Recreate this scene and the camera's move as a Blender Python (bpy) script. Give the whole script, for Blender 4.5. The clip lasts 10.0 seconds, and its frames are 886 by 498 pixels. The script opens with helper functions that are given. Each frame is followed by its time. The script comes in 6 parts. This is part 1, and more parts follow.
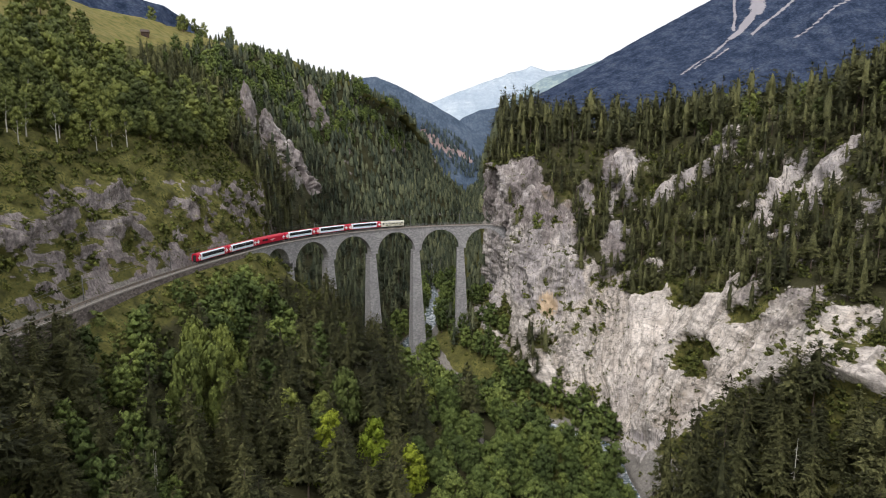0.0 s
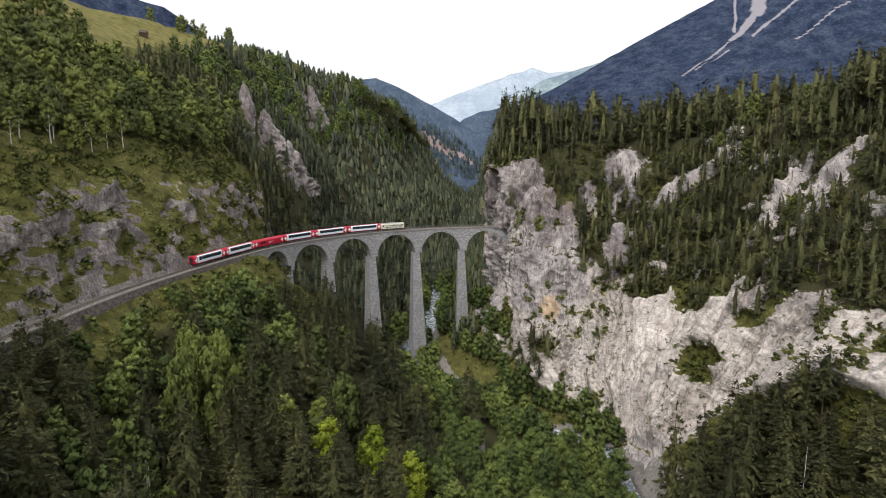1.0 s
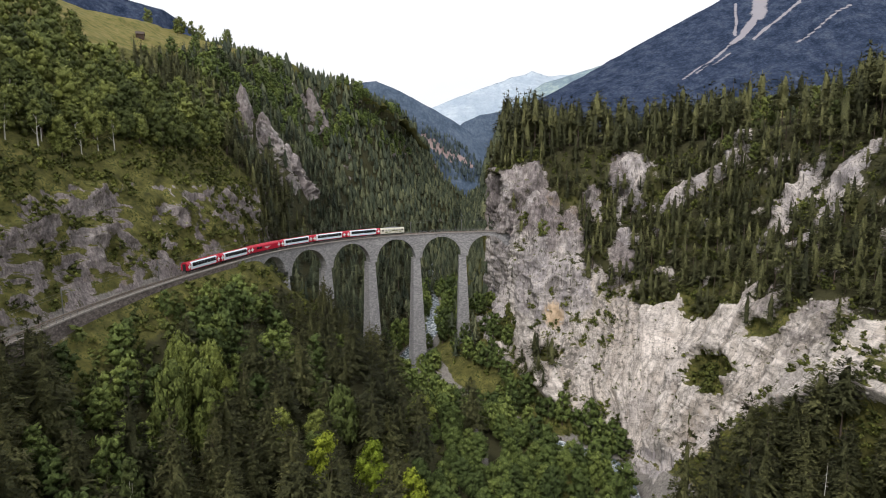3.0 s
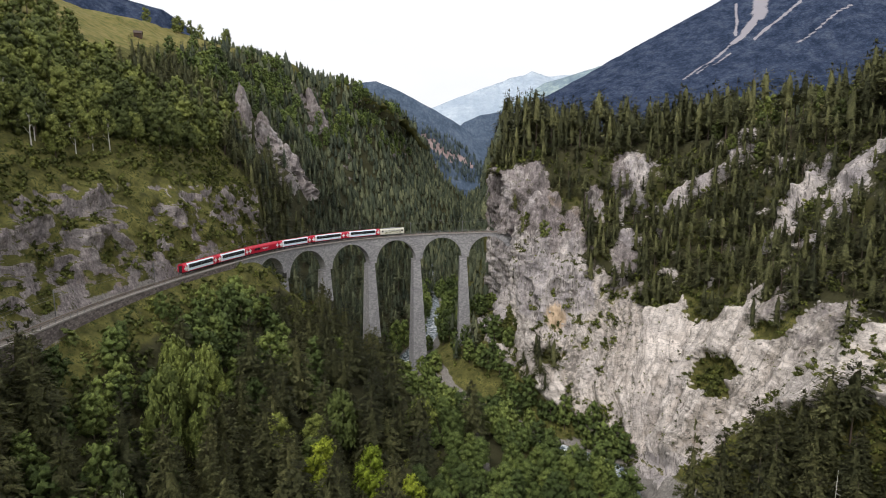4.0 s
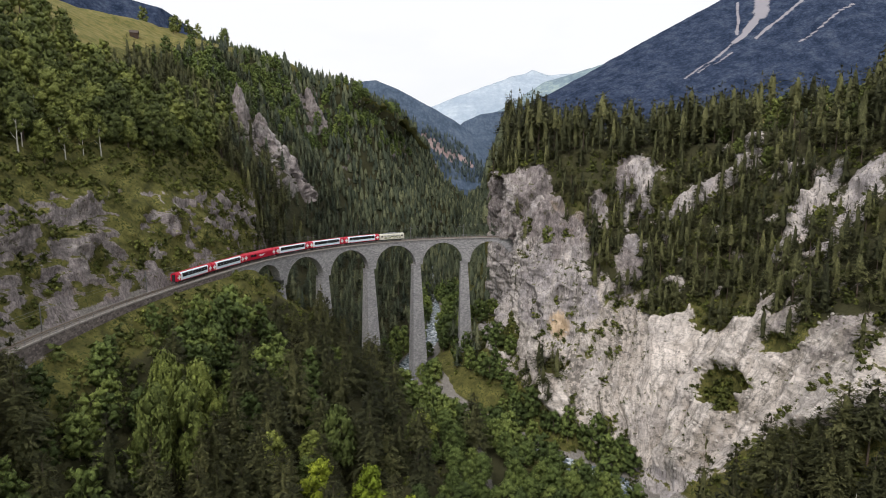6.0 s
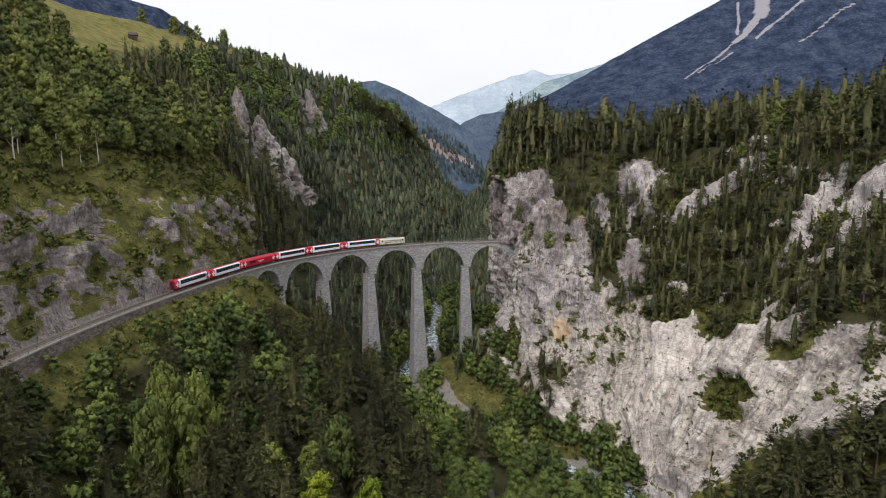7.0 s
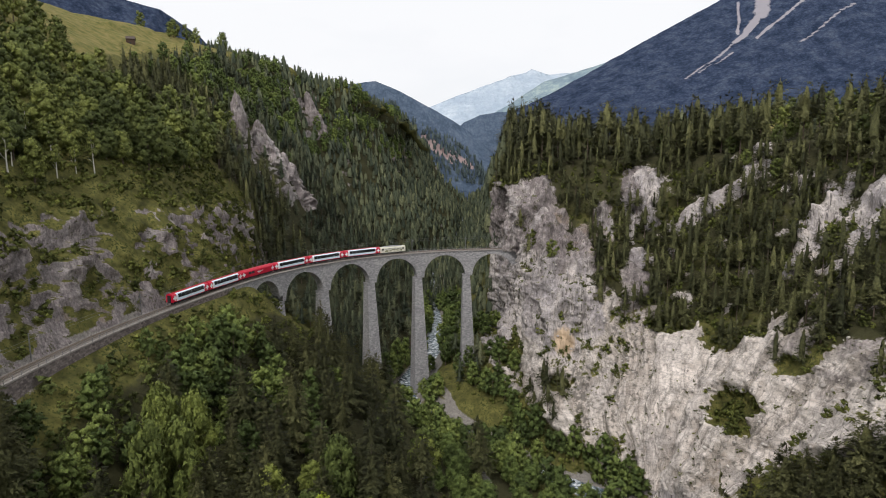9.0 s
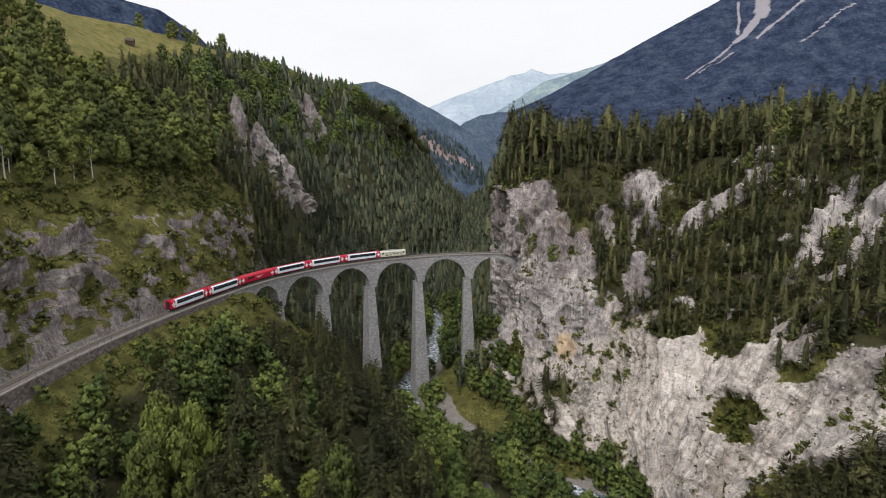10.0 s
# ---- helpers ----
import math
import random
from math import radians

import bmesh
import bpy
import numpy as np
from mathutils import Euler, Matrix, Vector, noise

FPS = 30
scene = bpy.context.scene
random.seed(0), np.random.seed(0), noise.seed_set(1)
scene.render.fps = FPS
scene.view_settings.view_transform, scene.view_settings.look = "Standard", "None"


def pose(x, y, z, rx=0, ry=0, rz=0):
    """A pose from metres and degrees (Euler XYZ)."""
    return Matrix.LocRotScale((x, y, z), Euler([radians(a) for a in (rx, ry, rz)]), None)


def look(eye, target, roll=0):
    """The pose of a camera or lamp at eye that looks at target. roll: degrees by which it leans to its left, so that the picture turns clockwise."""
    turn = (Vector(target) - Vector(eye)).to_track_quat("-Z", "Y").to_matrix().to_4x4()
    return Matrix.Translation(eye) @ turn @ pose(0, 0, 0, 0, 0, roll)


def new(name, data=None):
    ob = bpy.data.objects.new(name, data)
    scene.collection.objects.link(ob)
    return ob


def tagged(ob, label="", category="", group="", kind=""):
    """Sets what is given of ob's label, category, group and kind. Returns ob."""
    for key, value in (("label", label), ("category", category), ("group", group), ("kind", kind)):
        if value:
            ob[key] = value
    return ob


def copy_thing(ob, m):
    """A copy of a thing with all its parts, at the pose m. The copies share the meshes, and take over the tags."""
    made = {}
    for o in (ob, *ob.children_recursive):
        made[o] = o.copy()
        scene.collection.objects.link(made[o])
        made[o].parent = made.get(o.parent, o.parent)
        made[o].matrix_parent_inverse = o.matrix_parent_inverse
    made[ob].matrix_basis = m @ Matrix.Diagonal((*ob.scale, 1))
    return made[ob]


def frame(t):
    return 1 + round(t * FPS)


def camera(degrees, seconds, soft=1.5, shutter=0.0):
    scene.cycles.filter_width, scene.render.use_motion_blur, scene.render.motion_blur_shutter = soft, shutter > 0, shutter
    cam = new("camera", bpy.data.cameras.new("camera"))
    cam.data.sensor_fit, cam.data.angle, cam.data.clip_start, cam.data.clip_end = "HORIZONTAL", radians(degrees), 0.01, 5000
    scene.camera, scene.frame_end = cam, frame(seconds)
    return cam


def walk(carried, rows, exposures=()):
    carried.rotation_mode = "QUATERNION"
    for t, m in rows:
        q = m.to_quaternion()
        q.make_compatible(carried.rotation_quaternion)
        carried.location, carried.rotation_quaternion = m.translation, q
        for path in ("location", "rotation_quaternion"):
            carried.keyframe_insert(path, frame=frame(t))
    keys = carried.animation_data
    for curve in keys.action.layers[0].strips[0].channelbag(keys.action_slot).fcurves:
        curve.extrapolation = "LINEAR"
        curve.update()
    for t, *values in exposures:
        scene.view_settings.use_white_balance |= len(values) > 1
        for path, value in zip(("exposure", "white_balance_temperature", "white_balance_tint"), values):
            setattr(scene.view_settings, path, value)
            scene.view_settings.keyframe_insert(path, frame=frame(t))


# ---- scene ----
cam = camera(72.0, 10.0, 1.0)
METRES, EYE, TILT, LEAN, TURN = 31.2, 99.5, -8.7, 0.0, 0.0
ROWS = [
    (0.0, 0.0, 0.0, 0.0, 0.0, 0.0, -0.0),
    (0.5, -0.002, 0.0545, 0.0073, 0.01, 0.07, -0.01),
    (1.0, -0.0053, 0.109, 0.0146, 0.02, 0.15, -0.02),
    (1.5, -0.0089, 0.1634, 0.0228, 0.03, 0.23, -0.04),
    (2.0, -0.0138, 0.2176, 0.0308, 0.01, 0.32, -0.04),
    (2.5, -0.0183, 0.2708, 0.0386, 0.01, 0.4, -0.05),
    (4.0, -0.0285, 0.4317, 0.0564, 0.01, 0.48, -0.06),
    (4.5, -0.0314, 0.4843, 0.0614, 0.01, 0.45, -0.07),
    (5.0, -0.0325, 0.5322, 0.0868, 0.0, 0.44, -0.09),
    (5.5, -0.0349, 0.5758, 0.1246, -0.0, 0.38, -0.12),
    (7.0, -0.0516, 0.6826, 0.2364, -0.0, 0.3, -0.08),
    (7.5, -0.0563, 0.711, 0.271, -0.0, 0.28, -0.05),
    (8.0, -0.0608, 0.7364, 0.3034, 0.0, 0.27, -0.04),
    (8.5, -0.0659, 0.7597, 0.3356, -0.01, 0.25, -0.02),
    (9.0, -0.0716, 0.7828, 0.3685, -0.02, 0.23, -0.0),
    (9.5, -0.0766, 0.8049, 0.4003, -0.04, 0.21, 0.01),
    (10.0, -0.0803, 0.8257, 0.4305, -0.03, 0.2, 0.02),
]
walk(cam, [(t, pose(0, 0, EYE, TILT, LEAN, TURN) @ pose(METRES * x, METRES * y, METRES * z, 90 + pitch, roll, yaw)) for t, x, y, z, yaw, pitch, roll in ROWS],
     [(0.0, 0.07), (2.5, 0.04), (5.0, -0.02), (7.5, -0.07), (10.0, -0.1)])

# ---------------------------------------------------------------- world and sun
world = bpy.data.worlds.new("sky")
scene.world = world
world.use_nodes = True
wn, wl = world.node_tree.nodes, world.node_tree.links
wn.clear()
w_out = wn.new("ShaderNodeOutputWorld")
w_bg = wn.new("ShaderNodeBackground")
w_sky = wn.new("ShaderNodeTexSky")
w_sky.sky_type, w_sky.sun_disc = "NISHITA", False
w_sky.sun_elevation, w_sky.sun_rotation = radians(52), radians(200)
w_sky.air_density, w_sky.dust_density = 1.0, 1.5
w_gain = wn.new("ShaderNodeVectorMath")
w_gain.operation = "SCALE"
w_gain.inputs["Scale"].default_value = 0.1
w_co = wn.new("ShaderNodeTexCoord")
w_map = wn.new("ShaderNodeMapping")
w_map.inputs["Scale"].default_value = (1.0, 1.0, 2.6)
w_noise = wn.new("ShaderNodeTexNoise")
w_noise.inputs["Scale"].default_value = 2.3
w_noise.inputs["Detail"].default_value = 6
w_ramp = wn.new("ShaderNodeValToRGB")
w_ramp.color_ramp.elements[0].position, w_ramp.color_ramp.elements[0].color = 0.30, (0.86, 0.86, 0.86, 1)
w_ramp.color_ramp.elements[1].position, w_ramp.color_ramp.elements[1].color = 0.52, (1, 1, 1, 1)
w_mix = wn.new("ShaderNodeMixRGB")
w_mix.inputs["Color2"].default_value = (1.02, 1.03, 1.06, 1)
wl.new(w_co.outputs["Generated"], w_map.inputs["Vector"])
wl.new(w_map.outputs["Vector"], w_noise.inputs["Vector"])
wl.new(w_noise.outputs["Fac"], w_ramp.inputs["Fac"])
wl.new(w_sky.outputs["Color"], w_gain.inputs[0])
wl.new(w_gain.outputs["Vector"], w_mix.inputs["Color1"])
wl.new(w_ramp.outputs["Color"], w_mix.inputs["Fac"])
wl.new(w_mix.outputs["Color"], w_bg.inputs["Color"])
w_bg.inputs["Strength"].default_value = 1.0
wl.new(w_bg.outputs["Background"], w_out.inputs["Surface"])

sun_data = bpy.data.lights.new("sun", "SUN")
sun_data.energy, sun_data.angle, sun_data.color = 2.0, radians(18), (1.0, 0.955, 0.92)
sun = new("sun", sun_data)
sun.matrix_world = look((-150, -260, 500), (20, 150, 0))


# ---------------------------------------------------------------- materials
class Nodes:
    """Small helper to wire a principled material."""

    def __init__(self, name, rough=0.8, spec=0.3, metal=0.0):
        self.mat = bpy.data.materials.new(name)
        self.mat.use_nodes = True
        self.n, self.l = self.mat.node_tree.nodes, self.mat.node_tree.links
        self.b = self.n["Principled BSDF"]
        self.b.inputs["Roughness"].default_value = rough
        self.b.inputs["Specular IOR Level"].default_value = spec
        self.b.inputs["Metallic"].default_value = metal
        self.co = self.n.new("ShaderNodeNewGeometry").outputs["Position"]

    def noise(self, scale, detail=4, rough=0.55, stretch=None, co=None):
        co = self.co if co is None else co
        if stretch:
            m = self.n.new("ShaderNodeMapping")
            m.inputs["Scale"].default_value = stretch
            self.l.new(co, m.inputs["Vector"])
            co = m.outputs["Vector"]
        t = self.n.new("ShaderNodeTexNoise")
        t.inputs["Scale"].default_value, t.inputs["Detail"].default_value = scale, detail
        t.inputs["Roughness"].default_value = rough
        self.l.new(co, t.inputs["Vector"])
        return t.outputs["Fac"]

    def ramp(self, fac, *stops):
        r = self.n.new("ShaderNodeValToRGB")
        e = r.color_ramp.elements
        while len(e) < len(stops):
            e.new(0.5)
        for k, (p, c) in enumerate(stops):
            e[k].position = p
            e[k].color = (*c, 1) if len(c) == 3 else c
        self.l.new(fac, r.inputs["Fac"])
        return r.outputs["Color"]

    def mix(self, fac, a, b, mode="MIX"):
        m = self.n.new("ShaderNodeMixRGB")
        m.blend_type = mode
        for sock, v in (("Fac", fac), ("Color1", a), ("Color2", b)):
            if isinstance(v, (int, float)):
                m.inputs[sock].default_value = v if sock == "Fac" else (v, v, v, 1)
            elif isinstance(v, tuple):
                m.inputs[sock].default_value = (*v, 1)
            else:
                self.l.new(v, m.inputs[sock])
        return m.outputs["Color"]

    def math(self, op, a, b=0.5, clamp=False):
        m = self.n.new("ShaderNodeMath")
        m.operation, m.use_clamp = op, clamp
        for k, v in enumerate((a, b)):
            if isinstance(v, (int, float)):
                m.inputs[k].default_value = v
            else:
                self.l.new(v, m.inputs[k])
        return m.outputs["Value"]

    def cut(self, value, wobble, amount, lo=0.4, hi=0.6):
        """A mask with a ragged edge."""
        v = self.math("ADD", value, self.math("MULTIPLY", self.math("SUBTRACT", wobble, 0.5), amount))
        r = self.n.new("ShaderNodeMapRange")
        r.interpolation_type = "SMOOTHSTEP"
        r.inputs["From Min"].default_value, r.inputs["From Max"].default_value = lo, hi
        self.l.new(v, r.inputs["Value"])
        return r.outputs["Result"]

    def attr(self, name):
        a = self.n.new("ShaderNodeAttribute")
        a.attribute_name = name
        return a

    def color(self, c):
        if isinstance(c, tuple):
            self.b.inputs["Base Color"].default_value = (*c, 1)
        else:
            self.l.new(c, self.b.inputs["Base Color"])
        return self

    def bump(self, height, strength=0.5, distance=0.3):
        b = self.n.new("ShaderNodeBump")
        b.inputs["Strength"].default_value, b.inputs["Distance"].default_value = strength, distance
        self.l.new(height, b.inputs["Height"])
        self.l.new(b.outputs["Normal"], self.b.inputs["Normal"])
        return self


def plain(name, c, rough=0.5, metal=0.0, spread=0.15, scale=3.0, spec=0.3):
    """Paint, metal or the like with a faint mottling."""
    m = Nodes(name, rough, spec, metal)
    f = m.noise(scale, 5)
    lo = tuple(v * (1 - spread) for v in c)
    hi = tuple(min(1, v * (1 + spread)) for v in c)
    return m.color(m.ramp(f, (0.3, lo), (0.7, hi))).mat


def ground_material():
    m = Nodes("hillside", 0.95, 0.15)
    cover = m.attr("cover")
    sep = m.n.new("ShaderNodeSeparateColor")
    m.l.new(cover.outputs["Color"], sep.inputs["Color"])
    rock, pale, meadow = sep.outputs[0], sep.outputs[1], sep.outputs[2]
    gravel = cover.outputs["Alpha"]
    fine, mid, big = m.noise(1.3, 8, 0.65), m.noise(0.22, 6, 0.6), m.noise(0.035, 4)
    streak = m.noise(0.55, 7, 0.68, (1.0, 1.0, 0.13))
    strata = m.noise(0.35, 6, 0.6, (0.5, 0.5, 2.2))
    # grey rock and pale dolomite
    grain = m.noise(1.7, 8, 0.72, (1.0, 1.0, 0.5))
    grey = m.ramp(m.mix(0.6, streak, grain), (0.36, (0.055, 0.048, 0.049)), (0.47, (0.19, 0.163, 0.162)), (0.6, (0.4, 0.35, 0.335)))
    thread = m.noise(1.1, 6, 0.62, (1.0, 1.0, 0.09))
    wall = m.ramp(thread, (0.34, (0.12, 0.105, 0.105)), (0.44, (0.44, 0.4, 0.38)), (0.6, (0.76, 0.69, 0.64)))
    dusk = m.cut(m.noise(0.12, 6, 0.62, (1.0, 1.0, 0.22)), thread, 1.3, 0.48, 0.58)
    wall = m.mix(m.math("MULTIPLY", dusk, 0.8), wall, m.ramp(thread, (0.34, (0.07, 0.064, 0.072)), (0.48, (0.24, 0.22, 0.235)), (0.66, (0.42, 0.385, 0.39))))
    # loose slope: streaks run down to the river
    fall = m.attr("fall").outputs["Vector"]
    ap = m.n.new("ShaderNodeSeparateColor")
    m.l.new(m.attr("apron").outputs["Color"], ap.inputs["Color"])
    runs = m.noise(0.9, 7, 0.62, (1.0, 0.55, 0.5), co=fall)
    broad = m.noise(0.16, 4, 0.5, (1.0, 0.8, 0.6), co=fall)
    scree = m.ramp(runs, (0.3, (0.4, 0.36, 0.33)), (0.44, (0.66, 0.595, 0.545)), (0.64, (0.85, 0.77, 0.71)))
    scree = m.mix(m.cut(broad, mid, 0.3, 0.5, 0.62), scree, m.mix(0.55, scree, (0.46, 0.39, 0.33)))
    rib = m.cut(m.noise(0.33, 5, 0.6, (1.0, 0.7, 0.6), co=fall), fine, 0.9, 0.5, 0.64)
    scree = m.mix(m.math("MULTIPLY", rib, 0.7), scree, m.ramp(fine, (0.4, (0.07, 0.068, 0.045)), (0.5, (0.25, 0.225, 0.19)), (0.62, (0.5, 0.45, 0.41))))
    split = m.ramp(m.math("ABSOLUTE", m.math("SUBTRACT", m.noise(0.24, 7, 0.6, (1.0, 0.6, 0.5), co=fall), 0.5)), (0.0, (1, 1, 1)), (0.018, (0.5, 0.5, 0.5)), (0.05, (0, 0, 0)))
    scree = m.mix(m.math("MULTIPLY", split, 0.45), scree, (0.12, 0.105, 0.09))
    patch = m.cut(m.noise(0.07, 5, 0.6), runs, 0.6, 0.5, 0.62)
    scree = m.mix(m.math("MULTIPLY", patch, 0.4), scree, m.ramp(runs, (0.3, (0.13, 0.12, 0.12)), (0.5, (0.33, 0.3, 0.29)), (0.66, (0.56, 0.51, 0.48))))
    blot = m.cut(m.noise(0.62, 5, 0.6), broad, 0.8, 0.62, 0.7)
    scree = m.mix(m.math("MULTIPLY", blot, 0.75), scree, (0.13, 0.12, 0.105))
    white = m.mix(m.cut(ap.outputs[0], mid, 0.5, 0.35, 0.7), wall, scree)
    stone = m.mix(m.cut(pale, mid, 0.9, 0.35, 0.65), grey, white)
    crack = m.noise(0.16, 8, 0.62, (1.0, 1.0, 0.3))
    seam = m.ramp(m.math("ABSOLUTE", m.math("SUBTRACT", crack, 0.5)), (0.0, (1, 1, 1)), (0.02, (0.25, 0.25, 0.25)), (0.05, (0, 0, 0)))
    stone = m.mix(m.math("MULTIPLY", seam, 0.45), stone, (0.1, 0.092, 0.085))
    beds = m.ramp(m.math("ABSOLUTE", m.math("SUBTRACT", m.noise(0.5, 6, 0.6, (0.35, 0.35, 1.6)), 0.5)), (0.0, (1, 1, 1)), (0.03, (0, 0, 0)))
    stone = m.mix(m.math("MULTIPLY", beds, 0.5), stone, (0.14, 0.13, 0.125))
    stone = m.mix(m.math("MULTIPLY", m.cut(ap.outputs[1], thread, 1.2, 0.4, 0.9), 0.75), stone, (0.62, 0.45, 0.28))
    rust = m.cut(big, mid, 0.5, 0.62, 0.72)
    stone = m.mix(m.math("MULTIPLY", rust, 0.22), stone, (0.5, 0.35, 0.2))
    moss = m.cut(m.noise(0.3, 6, 0.65), fine, 0.7, 0.6, 0.68)
    stone = m.mix(m.math("MULTIPLY", moss, m.math("SUBTRACT", 0.85, m.math("MULTIPLY", ap.outputs[0], 0.7))), stone, (0.075, 0.075, 0.03))
    # scrub, moss and grass
    scrub = m.ramp(mid, (0.3, (0.042, 0.044, 0.016)), (0.48, (0.11, 0.106, 0.032)), (0.68, (0.21, 0.19, 0.06)))
    scrub = m.mix(m.cut(fine, mid, 0.4, 0.5, 0.62), scrub, (0.05, 0.06, 0.018))
    grass = m.ramp(mid, (0.3, (0.09, 0.1, 0.028)), (0.5, (0.17, 0.155, 0.05)), (0.7, (0.25, 0.2, 0.08)))
    soil = m.mix(m.cut(meadow, mid, 0.4), scrub, grass)
    shingle = m.ramp(m.mix(0.5, fine, m.noise(3.5, 4, 0.7)), (0.36, (0.09, 0.085, 0.078)), (0.64, (0.36, 0.33, 0.3)))
    soil = m.mix(m.math("MULTIPLY", m.cut(ap.outputs[2], mid, 0.8, 0.3, 0.7), 0.85), soil, m.ramp(fine, (0.35, (0.022, 0.024, 0.014)), (0.65, (0.06, 0.056, 0.03))))
    soil = m.mix(m.cut(gravel, fine, 0.5), soil, shingle)
    mask = m.cut(rock, m.mix(0.5, mid, fine), 1.3, 0.42, 0.56)
    m.color(m.mix(mask, soil, stone))
    relief = m.mix(0.45, m.mix(0.5, thread, strata), m.mix(0.5, crack, grain))
    relief = m.mix(m.math("MULTIPLY", ap.outputs[0], 0.7), relief, m.mix(0.4, runs, fine))
    return m.bump(relief, 0.9, 1.1).mat


def leaf_material(name, dark, light, tips, rough=0.7, lace=3.2):
    """Foliage: differs from tree to tree and from clump to clump."""
    m = Nodes(name, rough, 0.2)
    oi = m.n.new("ShaderNodeObjectInfo").outputs["Random"]
    tint = m.math("FRACT", m.math("ADD", oi, m.attr("tint").outputs["Fac"]))
    island = m.n.new("ShaderNodeNewGeometry").outputs["Random Per Island"]
    c = m.ramp(tint, (0.0, dark), (0.55, light), (1.0, tips))
    shade = m.ramp(island, (0.0, (0.72, 0.74, 0.74)), (1.0, (1.26, 1.24, 1.18)))
    fleck, fine = m.noise(lace * 0.7, 3, 0.6), m.noise(lace * 2.2, 3, 0.7)
    c = m.mix(1.0, c, shade, "MULTIPLY")
    c = m.mix(1.0, c, m.ramp(fleck, (0.38, (0.72, 0.74, 0.74)), (0.62, (1.28, 1.26, 1.2))), "MULTIPLY")
    m.color(m.mix(1.0, c, m.ramp(fine, (0.4, (0.66, 0.68, 0.66)), (0.6, (1.36, 1.34, 1.28))), "MULTIPLY"))
    return m.bump(fine, 0.9, 0.35).mat


def masonry(name, dark, light, mortar, size=0.55):
    """Rough coursed limestone blocks."""
    m = Nodes(name, 0.9, 0.2)
    uv = m.n.new("ShaderNodeUVMap").outputs["UV"]
    br = m.n.new("ShaderNodeTexBrick")
    br.offset = 0.5
    for k, v in (("Scale", 1.0), ("Mortar Size", 0.035), ("Mortar Smooth", 0.3), ("Bias", 0.0), ("Brick Width", size * 1.7), ("Row Height", size)):
        br.inputs[k].default_value = v
    br.inputs["Color1"].default_value, br.inputs["Color2"].default_value = (*dark, 1), (*light, 1)
    br.inputs["Mortar"].default_value = (*mortar, 1)
    m.l.new(uv, br.inputs["Vector"])
    big, fine = m.noise(0.15, 5), m.noise(2.5, 6)
    c = m.mix(0.5, br.outputs["Color"], m.ramp(fine, (0.3, (0.45, 0.45, 0.47)), (0.7, (1.25, 1.2, 1.15))), "MULTIPLY")
    c = m.mix(0.3, c, m.ramp(big, (0.3, (0.65, 0.65, 0.66)), (0.7, (1.15, 1.13, 1.1))), "MULTIPLY")
    m.color(c)
    return m.bump(m.mix(0.5, br.outputs["Fac"], fine), 0.6, -0.15).mat


M_GROUND = ground_material()
M_NEEDLE = leaf_material("needles", (0.052, 0.056, 0.028), (0.094, 0.097, 0.044), (0.142, 0.143, 0.064), lace=3.0)
# Needle copy for far woods: bluer, with the haze put into its colour.
M_HAZED_NEEDLE = leaf_material("hazed_needles", (0.045, 0.058, 0.042), (0.082, 0.097, 0.063), (0.14, 0.15, 0.09), lace=2.2)
M_LEAF = leaf_material("leaves", (0.074, 0.093, 0.031), (0.135, 0.16, 0.048), (0.21, 0.235, 0.067), lace=3.2)
M_FRESH = leaf_material("fresh_leaves", (0.1, 0.128, 0.038), (0.175, 0.208, 0.055), (0.265, 0.3, 0.076), lace=3.2)
M_BRIGHT = leaf_material("bright_leaves", (0.19, 0.26, 0.028), (0.24, 0.3, 0.032), (0.28, 0.33, 0.036), lace=3.4)
M_BUSH = leaf_material("bush_leaves", (0.06, 0.07, 0.02), (0.11, 0.125, 0.032), (0.17, 0.185, 0.048), lace=3.0)
M_RIVERLEAF = leaf_material("riverside_leaves", (0.068, 0.096, 0.032), (0.122, 0.164, 0.049), (0.195, 0.24, 0.068), lace=3.2)
M_BARK = plain("bark", (0.12, 0.09, 0.07), 0.9, 0, 0.35, 6)
M_BIRCH = plain("birch_bark", (0.5, 0.48, 0.43), 0.8, 0, 0.3, 3)
M_STONE = masonry("viaduct_stone", (0.25, 0.25, 0.265), (0.47, 0.465, 0.47), (0.3, 0.298, 0.305), 0.5)
M_WALL = masonry("wall_stone", (0.12, 0.1, 0.098), (0.28, 0.24, 0.225), (0.15, 0.135, 0.125), 0.5)
M_COPING = plain("coping_stone", (0.3, 0.275, 0.255), 0.9, 0, 0.25, 1.5)
M_BALLAST = plain("ballast", (0.2, 0.175, 0.155), 0.95, 0, 0.5, 4)
M_RAIL = plain("rail_steel", (0.2, 0.15, 0.12), 0.5, 0.6, 0.2, 2)
M_SLEEPER = plain("sleeper", (0.14, 0.12, 0.1), 0.9, 0, 0.3, 3)
M_IRON = plain("galvanised_iron", (0.2, 0.2, 0.2), 0.5, 0.5, 0.2, 2)


